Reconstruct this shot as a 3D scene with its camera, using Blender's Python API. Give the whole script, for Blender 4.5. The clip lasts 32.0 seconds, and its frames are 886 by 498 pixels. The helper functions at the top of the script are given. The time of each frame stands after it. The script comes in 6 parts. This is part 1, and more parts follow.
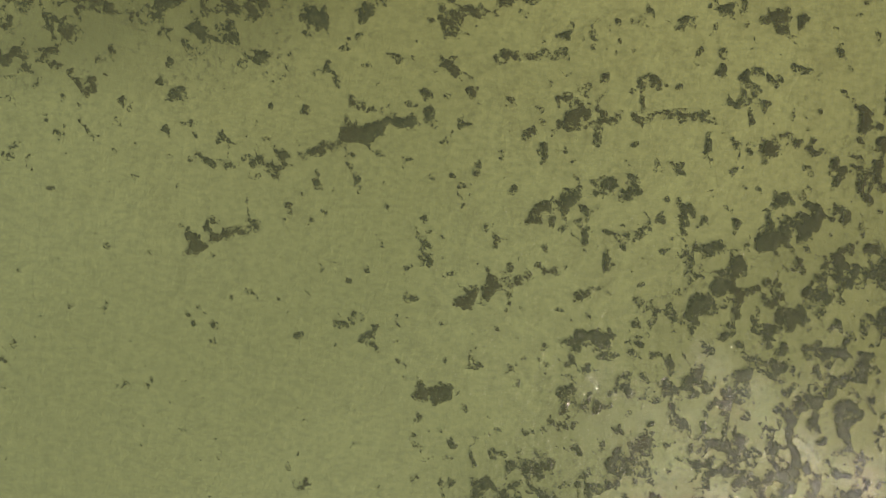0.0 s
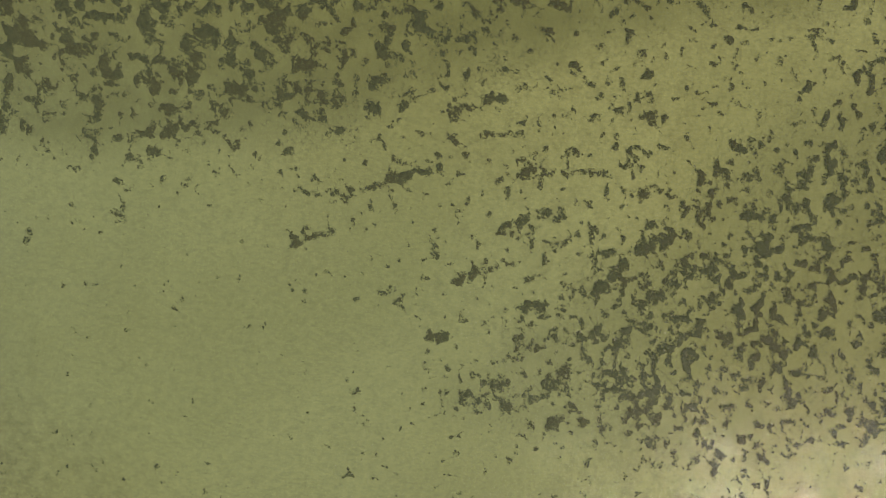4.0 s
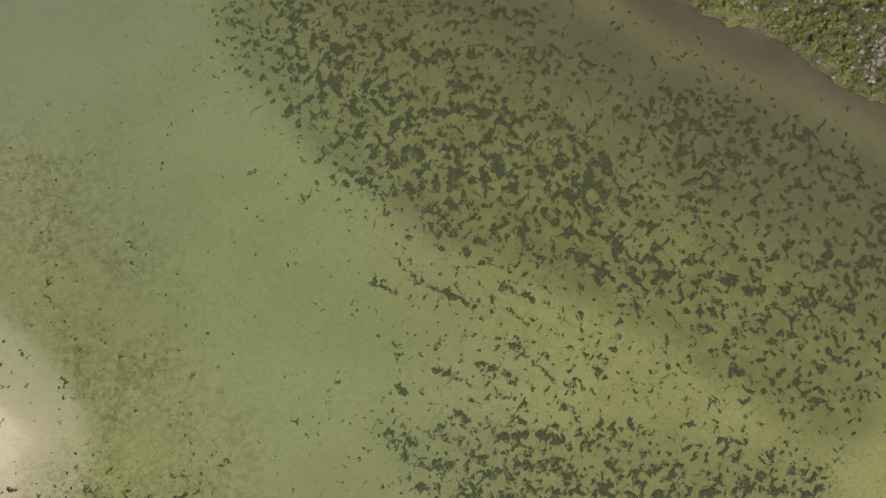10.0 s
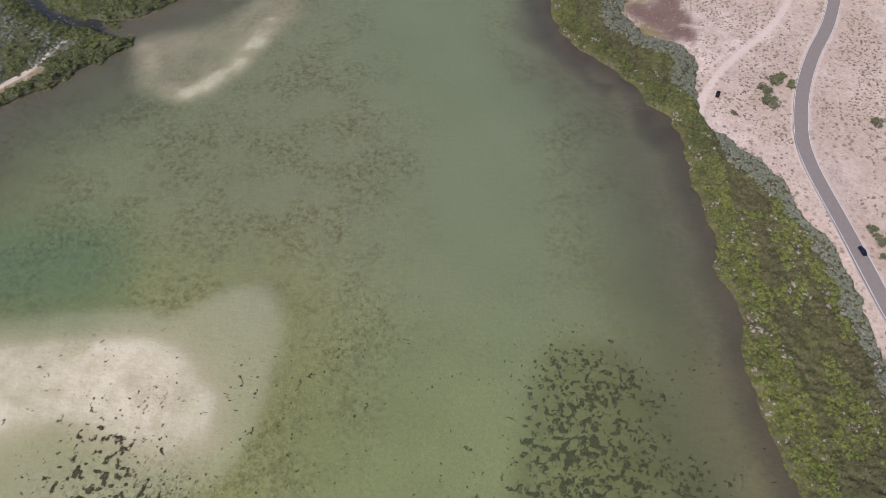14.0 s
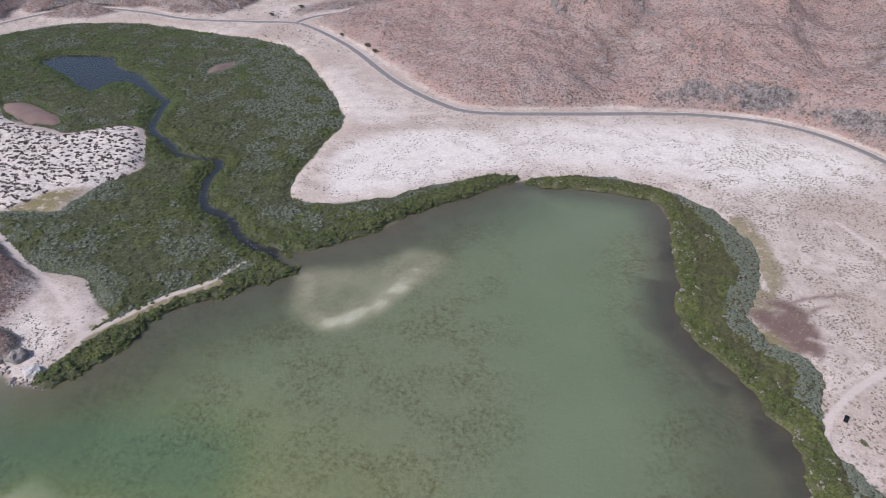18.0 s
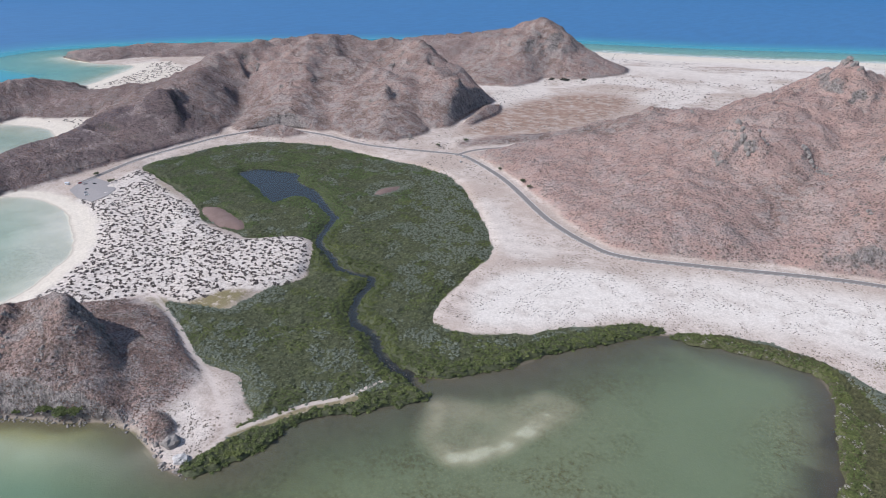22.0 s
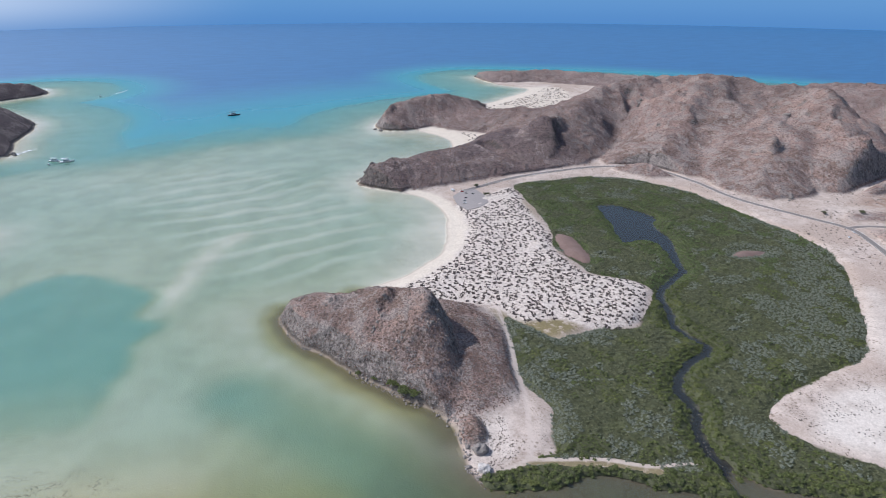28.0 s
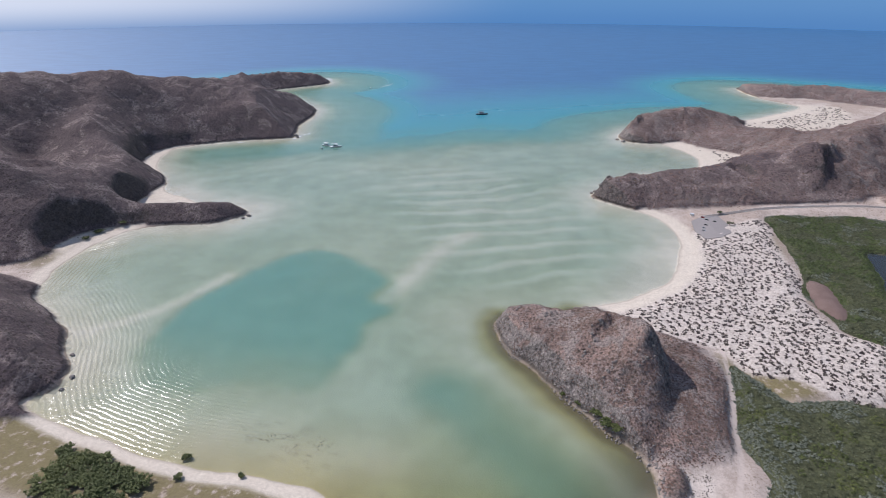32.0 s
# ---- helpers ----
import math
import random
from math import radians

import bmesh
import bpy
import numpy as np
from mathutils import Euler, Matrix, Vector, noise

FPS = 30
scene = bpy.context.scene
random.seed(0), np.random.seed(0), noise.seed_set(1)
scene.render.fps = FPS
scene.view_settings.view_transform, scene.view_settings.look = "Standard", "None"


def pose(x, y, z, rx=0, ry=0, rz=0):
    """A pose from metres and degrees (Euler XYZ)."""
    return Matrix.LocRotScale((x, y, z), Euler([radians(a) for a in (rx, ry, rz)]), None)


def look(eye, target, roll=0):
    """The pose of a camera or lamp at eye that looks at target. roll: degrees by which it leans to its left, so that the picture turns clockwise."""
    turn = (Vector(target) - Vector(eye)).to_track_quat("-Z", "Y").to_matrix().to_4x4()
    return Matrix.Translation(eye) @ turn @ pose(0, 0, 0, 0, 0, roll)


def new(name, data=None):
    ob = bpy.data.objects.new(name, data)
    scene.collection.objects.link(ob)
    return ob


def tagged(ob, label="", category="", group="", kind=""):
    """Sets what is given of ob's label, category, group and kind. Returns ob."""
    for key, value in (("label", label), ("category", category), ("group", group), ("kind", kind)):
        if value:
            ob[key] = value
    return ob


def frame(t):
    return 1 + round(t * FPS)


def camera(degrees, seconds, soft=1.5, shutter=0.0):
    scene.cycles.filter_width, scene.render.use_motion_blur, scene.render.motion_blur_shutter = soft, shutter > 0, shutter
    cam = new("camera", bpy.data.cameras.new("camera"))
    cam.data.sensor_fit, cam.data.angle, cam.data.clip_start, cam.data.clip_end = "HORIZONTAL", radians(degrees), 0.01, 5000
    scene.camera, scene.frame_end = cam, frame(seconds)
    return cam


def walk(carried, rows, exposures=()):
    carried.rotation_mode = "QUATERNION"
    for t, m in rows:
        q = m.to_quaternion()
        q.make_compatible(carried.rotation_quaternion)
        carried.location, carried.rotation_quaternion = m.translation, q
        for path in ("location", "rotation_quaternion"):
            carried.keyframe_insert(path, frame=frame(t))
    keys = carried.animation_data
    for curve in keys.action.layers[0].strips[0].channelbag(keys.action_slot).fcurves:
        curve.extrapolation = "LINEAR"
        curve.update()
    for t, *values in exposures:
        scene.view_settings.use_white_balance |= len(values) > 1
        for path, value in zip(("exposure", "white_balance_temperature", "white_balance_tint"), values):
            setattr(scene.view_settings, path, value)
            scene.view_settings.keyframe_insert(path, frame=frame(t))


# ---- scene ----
cam = camera(68.8, 32.0, soft=0.9)
PATH = [  # seconds, x, y, z, pitch, yaw
    (0, 9.26, 0.58, 66.25, -93.25, -83.83),
    (0.5, 9.90, 0.72, 71.87, -93.50, -83.92),
    (1, 10.52, 0.78, 77.53, -93.73, -83.82),
    (1.5, 11.02, 0.86, 83.17, -93.87, -83.90),
    (2, 11.30, 1.02, 88.71, -93.83, -84.01),
    (2.5, 11.33, 1.04, 94.07, -93.59, -83.90),
    (3, 11.08, 1.10, 99.26, -93.29, -83.91),
    (3.5, 10.56, 1.20, 104.74, -92.83, -83.54),
    (5.5, 7.74, 1.24, 126.39, -91.18, -74.00),
    (6, 7.02, 1.13, 131.51, -90.85, -70.19),
    (6.5, 6.30, 0.83, 136.70, -90.56, -65.65),
    (7, 5.59, 0.54, 141.99, -90.30, -63.08),
    (7.5, 5.06, 0.26, 147.23, -90.06, -61.00),
    (8, 4.78, 0.02, 152.52, -89.88, -58.88),
    (8.5, 4.79, -0.11, 157.84, -88.88, -56.52),
    (9, 4.99, -0.02, 163.13, -86.31, -53.62),
    (9.5, 5.36, 0.22, 168.38, -83.79, -49.13),
    (10, 5.77, 0.63, 173.66, -81.38, -41.46),
    (10.5, 6.04, 1.12, 178.99, -78.98, -32.03),
    (11, 6.16, 1.50, 184.46, -76.52, -23.62),
    (11.5, 6.20, 1.72, 189.99, -73.59, -18.65),
    (12, 6.17, 1.89, 195.42, -70.15, -14.40),
    (12.5, 6.06, 2.05, 200.65, -66.57, -7.41),
    (13, 5.94, 2.13, 205.78, -62.86, 0.00),
    (13.5, 5.85, 2.16, 210.85, -58.99, 8.17),
    (14, 5.90, 2.20, 215.77, -55.05, 13.49),
    (14.5, 6.11, 2.23, 220.30, -50.99, 18.72),
    (15, 6.57, 2.26, 224.18, -46.73, 20.24),
    (15.5, 7.11, 2.36, 227.32, -42.30, 21.80),
    (17.5, 8.58, 3.45, 236.48, -36.49, 26.93),
    (18, 8.81, 3.55, 238.56, -35.16, 28.18),
    (18.5, 8.91, 3.48, 240.54, -33.86, 29.45),
    (19, 8.86, 3.30, 242.45, -32.56, 31.09),
    (19.5, 8.66, 3.13, 244.33, -31.27, 32.88),
    (20, 8.35, 3.01, 246.11, -29.95, 34.68),
    (20.5, 7.96, 2.93, 247.78, -28.64, 36.48),
    (21, 7.50, 2.89, 249.37, -27.30, 38.28),
    (21.5, 6.98, 2.90, 250.88, -26.03, 40.13),
    (22, 6.50, 2.93, 252.31, -24.73, 42.06),
    (22.5, 6.13, 2.92, 253.62, -23.48, 43.99),
    (23, 5.81, 2.88, 254.78, -22.76, 45.92),
    (23.5, 5.49, 2.87, 255.85, -22.60, 48.38),
    (24, 5.18, 2.96, 256.90, -22.57, 51.63),
    (24.5, 4.92, 3.15, 257.96, -22.52, 55.17),
    (25, 4.76, 3.38, 259.05, -22.47, 58.76),
    (25.5, 4.66, 3.66, 260.23, -22.44, 62.20),
    (26, 4.59, 3.89, 261.54, -22.43, 65.45),
    (26.5, 4.55, 3.96, 263.00, -22.45, 68.25),
    (28.5, 4.18, 3.45, 269.55, -22.56, 76.37),
    (29, 3.99, 3.38, 271.29, -22.58, 78.78),
    (29.5, 3.68, 3.39, 273.09, -22.63, 81.82),
    (30, 3.30, 3.54, 274.92, -22.67, 85.19),
    (30.5, 2.92, 3.79, 276.83, -22.70, 88.27),
    (31, 2.54, 4.04, 278.77, -22.72, 90.93),
    (31.5, 2.16, 4.27, 280.69, -22.70, 93.40),
    (32, 1.76, 4.47, 282.60, -22.70, 95.68),
]

walk(cam, [(t, pose(x, y, z, 90 + pitch, 0, yaw)) for t, x, y, z, pitch, yaw in PATH],
     exposures=[(0, 0.05, 7850, 12), (3, 0.06, 7900, 12), (8, 0.14, 7550, 13), (10, 0.11, 7450, 11), (12, 0.10, 7450, 8), (13, 0.10, 7000, 13), (15, 0.06, 6250, 23), (18, 0.04, 6000, 16), (23, 0.10, 5930, 11), (29, 0.06, 6050, 13), (32, -0.07, 6180, 16)])

# ---- sky and sun ----
SUN_AZ = math.atan2(-0.87, -0.49)      # where the sun stands, seen from above, from +x
SUN_EL = radians(45)
world = bpy.data.worlds.new("sky")
scene.world = world
world.use_nodes = True
wn = world.node_tree.nodes
sky = wn.new("ShaderNodeTexSky")
sky.sky_type, sky.sun_disc = "NISHITA", False
sky.sun_elevation, sky.sun_rotation = SUN_EL, radians(90) - SUN_AZ
sky.altitude, sky.air_density, sky.dust_density = 100, 1.0, 1.6
world.node_tree.links.new(sky.outputs[0], wn["Background"].inputs[0])
wn["Background"].inputs[1].default_value = 0.12
sun = new("sun", bpy.data.lights.new("sun", "SUN"))
sun.data.energy, sun.data.angle, sun.data.color = 3.6, radians(0.53), (1.0, 0.97, 0.93)
sun.matrix_world = look((0, 0, 0), (-math.cos(SUN_EL) * math.cos(SUN_AZ), -math.cos(SUN_EL) * math.sin(SUN_AZ), -math.sin(SUN_EL)))


# ---- small tools ----
rng = np.random.default_rng(7)
TABLE = np.random.default_rng(11).random((256, 256))


def vnoise(x, y):
    xi, yi = np.floor(x).astype(int), np.floor(y).astype(int)
    u, v = x - xi, y - yi
    u, v = u * u * u * (u * (6 * u - 15) + 10), v * v * v * (v * (6 * v - 15) + 10)
    a, b = TABLE[xi & 255, yi & 255], TABLE[(xi + 1) & 255, yi & 255]
    c, d = TABLE[xi & 255, (yi + 1) & 255], TABLE[(xi + 1) & 255, (yi + 1) & 255]
    return (a * (1 - u) + b * u) * (1 - v) + (c * (1 - u) + d * u) * v


def fbm(x, y, size, octaves=4, seed=0):
    out, amp, total = 0 * np.asarray(x, float), 1.0, 0.0
    for k in range(octaves):
        f = 2.0 ** k / size
        out = out + amp * vnoise(x * f + 17.3 * seed + 5.1 * k, y * f + 31.7 * seed - 3.7 * k)
        total += amp
        amp *= 0.5
    return out / total


def ramp(v, a, b):
    u = np.clip((v - a) / (b - a), 0, 1)
    return u * u * (3 - 2 * u)


def smooth_line(pts, closed=False, steps=4):
    p = np.array(pts, float)
    n, out = len(p), []
    for i in range(n if closed else n - 1):
        q = [p[(i + k) % n] if closed else p[min(max(i + k, 0), n - 1)] for k in (-1, 0, 1, 2)]
        for s in range(steps):
            t = s / steps
            out.append(0.5 * (2 * q[1] + (q[2] - q[0]) * t + (2 * q[0] - 5 * q[1] + 4 * q[2] - q[3]) * t * t
                              + (3 * q[1] - q[0] - 3 * q[2] + q[3]) * t ** 3))
    if not closed:
        out.append(p[-1])
    return np.array(out)


def line_distance(x, y, line, closed=False):
    d = np.full(x.shape, 1e9)
    ends = np.roll(line, -1, 0) if closed else line[1:]
    for (ax, ay), (bx, by) in zip(line[:, :2], ends[:, :2]):
        ex, ey = bx - ax, by - ay
        l2 = ex * ex + ey * ey + 1e-9
        t = np.clip(((x - ax) * ex + (y - ay) * ey) / l2, 0, 1)
        np.minimum(d, (x - ax - t * ex) ** 2 + (y - ay - t * ey) ** 2, out=d)
    return np.sqrt(d)


def inside(x, y, line):
    flag = np.zeros(x.shape, bool)
    for (ax, ay), (bx, by) in zip(line, np.roll(line, -1, 0)):
        if ay != by:
            flag ^= ((ay > y) != (by > y)) & (x < (bx - ax) * (y - ay) / (by - ay) + ax)
    return flag


def area(x, y, line, reach=150.0):
    """Signed distance to a closed line, positive inside, no larger than reach outside."""
    out = np.full(x.shape, -reach)
    near = (x > line[:, 0].min() - reach) & (x < line[:, 0].max() + reach) & (y > line[:, 1].min() - reach) & (y < line[:, 1].max() + reach)
    d = line_distance(x[near], y[near], line, True)
    out[near] = np.where(inside(x[near], y[near], line), d, -np.minimum(d, reach))
    return out


# ---- the plan ----
COAST_SOUTH = [(-305, -205), (-299, -168), (-296, -131), (-287, -95), (-255, -85), (-215, -120), (-150, -185), (-60, -225), (40, -235), (120, -205), (160, -130), (150, -40)]
COAST_EAST = [(134, 5), (126, 25), (120, 45), (112, 66), (107, 86), (98, 105), (94, 124), (91, 144), (83, 160), (83, 178), (75, 196), (68, 218), (65, 236), (60, 250), (48, 258),
              (43, 267), (27, 279), (8, 293), (-3, 312), (-7, 332), (-13, 352), (-20, 378), (-29, 405), (-44, 424), (-66, 427), (-93, 420), (-118, 412), (-128, 414), (-141, 404)]
COAST_NORTH = [(-159, 385), (-174, 359), (-188, 334), (-200, 303), (-213, 281), (-224, 262), (-240, 252), (-238, 243), (-222, 236), (-232, 220), (-246, 197), (-260, 177), (-264, 164), (-258, 146), (-262, 126), (-268, 107), (-280, 99), (-305, 100)]
COAST_HILL = [(-322, 103), (-338, 98), (-354, 84), (-380, 66), (-401, 48), (-429, 33), (-461, 12), (-487, 1), (-505, -1), (-519, 8), (-522, 32), (-519, 55), (-532, 69)]
COAST_BEACH = [(-559, 119), (-594, 160), (-634, 185), (-681, 202), (-715, 209), (-761, 209), (-800, 197), (-827, 174), (-852, 146), (-872, 128), (-890, 130), (-920, 165), (-960, 225), (-1000, 280), (-1040, 305), (-1075, 322),
               (-1129, 325), (-1180, 305), (-1210, 285), (-1206, 258), (-1228, 225), (-1275, 222), (-1345, 262), (-1400, 340), (-1435, 420), (-1440, 480), (-1454, 524)]
COAST_FAR = [(-1503, 583), (-1562, 647), (-1615, 693), (-1660, 685), (-1735, 645), (-1868, 628), (-1890, 660), (-1850, 760), (-1740, 960), (-1560, 1130), (-1400, 1300), (-1180, 1480), (-1000, 1600),
             (-950, 1632), (-697, 1732), (-521, 1816), (-395, 1890), (-168, 1993), (200, 2120), (700, 2350), (4800, 4800), (30000, 20000), (30000, -30000)]
COAST_WEST = [(-1900, -30000), (-1900, -4800), (-1500, -2300), (-1330, -1500), (-1300, -1150), (-1420, -960), (-1640, -840), (-1850, -680), (-1956, -560), (-1869, -515), (-1800, -575), (-1725, -640), (-1666, -590), (-1515, -459), (-1414, -425),
              (-1311, -425), (-1202, -403), (-1183, -410), (-1152, -498), (-1110, -567), (-1074, -590), (-985, -568), (-944, -539), (-906, -509), (-880, -498), (-850, -484), (-818, -440), (-795, -400)]
COAST_POINT = [(-795, -370), (-782, -342), (-765, -326), (-748, -330), (-722, -358), (-709, -406), (-690, -446), (-644, -461), (-602, -465), (-566, -462), (-528, -446), (-508, -434), (-480, -397), (-452, -367), (-430, -354),
               (-403, -332), (-380, -321), (-366, -323), (-350, -332), (-334, -297), (-319, -250)]
COAST = smooth_line(COAST_SOUTH + COAST_EAST + COAST_NORTH + COAST_HILL + COAST_BEACH + COAST_FAR, False, 3)
COAST = np.concatenate([COAST, smooth_line(COAST_WEST + COAST_POINT, False, 3)])
CREEK = smooth_line([(-225, 244), (-242, 247), (-261, 249), (-277, 252), (-296, 263), (-319, 266), (-337, 278), (-351, 303), (-358, 318), (-367, 326), (-382, 322), (-404, 320), (-429, 331), (-460, 344), (-483, 372), (-500, 396)])
POND = smooth_line([(-706, 410), (-695, 436), (-649, 453), (-618, 437), (-573, 431), (-543, 416), (-494, 396), (-510, 392), (-564, 408), (-580, 396), (-580, 372), (-624, 386), (-675, 400)], True)
MUD_A = smooth_line([(-619, 310), (-609, 326), (-580, 324), (-551, 322), (-535, 306), (-577, 297)], True)
MUD_B = smooth_line([(-513, 461), (-524, 484), (-512, 505), (-505, 484)], True)
MANGROVE = smooth_line([(-221, 237), (-230, 221), (-244, 198), (-258, 178), (-262, 164), (-256, 146), (-260, 126), (-266, 108), (-275, 108), (-276, 125), (-282, 143), (-284, 155), (-301, 161), (-323, 172), (-349, 168), (-381, 171), (-425, 182), (-451, 187), (-433, 200), (-406, 215),
                        (-412, 249), (-406, 285), (-416, 298), (-455, 335), (-484, 335), (-514, 303), (-549, 298), (-592, 296), (-635, 313), (-693, 322), (-774, 332), (-816, 340), (-818, 382), (-822, 457), (-790, 513), (-722, 554)], False)
MANGROVE = np.concatenate([MANGROVE, smooth_line([(-722, 554), (-603, 567), (-503, 569), (-423, 524), (-343, 454), (-319, 425), (-309, 386), (-291, 323), (-273, 303), (-246, 312), (-216, 339), (-191, 372), (-169, 398), (-146, 410),
                                                  (-157, 387), (-174, 359), (-188, 334), (-200, 303), (-213, 281), (-224, 262), (-240, 252)], False)])
STRIP = smooth_line([(-137, 406), (-118, 412), (-93, 420), (-66, 427), (-44, 424), (-29, 405), (-20, 378), (-13, 352), (-7, 332), (-3, 312), (8, 293), (27, 279), (43, 267), (48, 258), (60, 250), (65, 236), (68, 218), (75, 196), (83, 178), (83, 160), (91, 144), (94, 124), (98, 105), (107, 86), (112, 66), (120, 45)])
STRIP = np.concatenate([STRIP, smooth_line([(120, 45), (126, 25), (134, 5), (150, -40), (185, -60), (176, 10), (162, 60), (150, 89), (142, 109), (136, 133), (131, 151), (125, 172), (116, 194), (106, 211), (90, 230), (71, 246), (66, 262), (68, 284), (59, 299), (42, 304), (27, 321), (28, 345), (30, 365), (22, 394),
                                             (5, 415), (-16, 431), (-42, 439), (-70, 440), (-98, 434), (-127, 417)])])
DUNES = smooth_line([(-800, 330), (-787, 294), (-740, 222), (-696, 217), (-618, 186), (-567, 140), (-530, 100), (-492, 147), (-475, 182), (-451, 190), (-439, 203), (-433, 230), (-413, 251), (-412, 290), (-441, 317), (-481, 333), (-515, 294), (-574, 290), (-628, 304), (-693, 310), (-763, 323)], True)
ROAD = [(-800, 255), (-822, 300), (-842, 350), (-855, 421), (-858, 498), (-832, 560), (-757, 584), (-669, 590), (-590, 620), (-541, 640), (-502, 630), (-444, 604), (-399, 577), (-325, 528), (-262, 502), (-222, 500), (-154, 533), (-87, 569), (-33, 591), (20, 598), (74, 581),
        (115, 545), (145, 500), (150, 420), (138, 345), (126, 308), (119, 280), (116, 252), (118, 231), (128.5, 197), (140, 162), (150, 133), (161, 103), (189, 40), (225, -60), (260, -200)]
ROAD = smooth_line(ROAD, False, 6)
SIDE_ROAD = smooth_line([(-541, 640), (-538, 672), (-511, 717), (-478, 777), (-433, 838), (-380, 930), (-330, 1040), (-290, 1180)], False, 5)
TRAILS = [smooth_line(q, False, 4) for q in (
    [(-478, 186), (-427, 180), (-382, 168), (-343, 160), (-312, 150), (-284, 139), (-277, 116)],
    [(-282, 138), (-276, 161), (-270, 182), (-257, 206), (-252, 236)],
    [(-975, 347), (-915, 364), (-870, 405), (-858, 440)],
    [(-570, 650), (-610, 700), (-660, 790), (-700, 930), (-690, 1100), (-640, 1300), (-600, 1500)],
    [(-640, 1300), (-560, 1400), (-430, 1500)],
    [(-13, 433), (14, 401), (29, 370), (36, 351)], [(85, 235), (71, 252), (77, 277), (91, 303), (105, 324), (118, 358), (117, 385), (105, 413), (70, 450)])]
PARKING = smooth_line([(-785, 238), (-806, 276), (-746, 275), (-723, 239)], True, 2)
# rock shoulders: place, size, drop
CRAGS = [(-420, 110, 16, 3), (-396, 106, 10, 3), (-452, 84, 14, 4), (-478, 46, 10, 4), (-945, 455, 46, 20), (-1080, 648, 34, 18), (-1010, 700, 26, 6), (-930, 690, 26, 8), (-820, 876, 36, 17), (-765, 723, 32, 17), (-708, 832, 22, 9), (-697, 653, 20, 11),
         (-880, 1235, 40, 16), (-845, 1262, 30, 15), (-815, 1300, 28, 15), (-232, 712, 15, 10), (-216, 745, 24, 20), (-196, 735, 12, 8), (-150, 720, 20, 11), (-125, 690, 13, 8), (-178, 975, 36, 12), (-97, 1030, 32, 12), (-75, 655, 12, 6), (-60, 800, 20, 8), (-310, 830, 24, 6),
         (-886, 152, 14, 6), (-905, 185, 14, 4), (-1280, 250, 26, 7), (-1235, -400, 44, 10), (-1000, -660, 60, 10), (-740, -600, 50, 8), (-420, -390, 36, 8), (-1090, -560, 40, 8)]
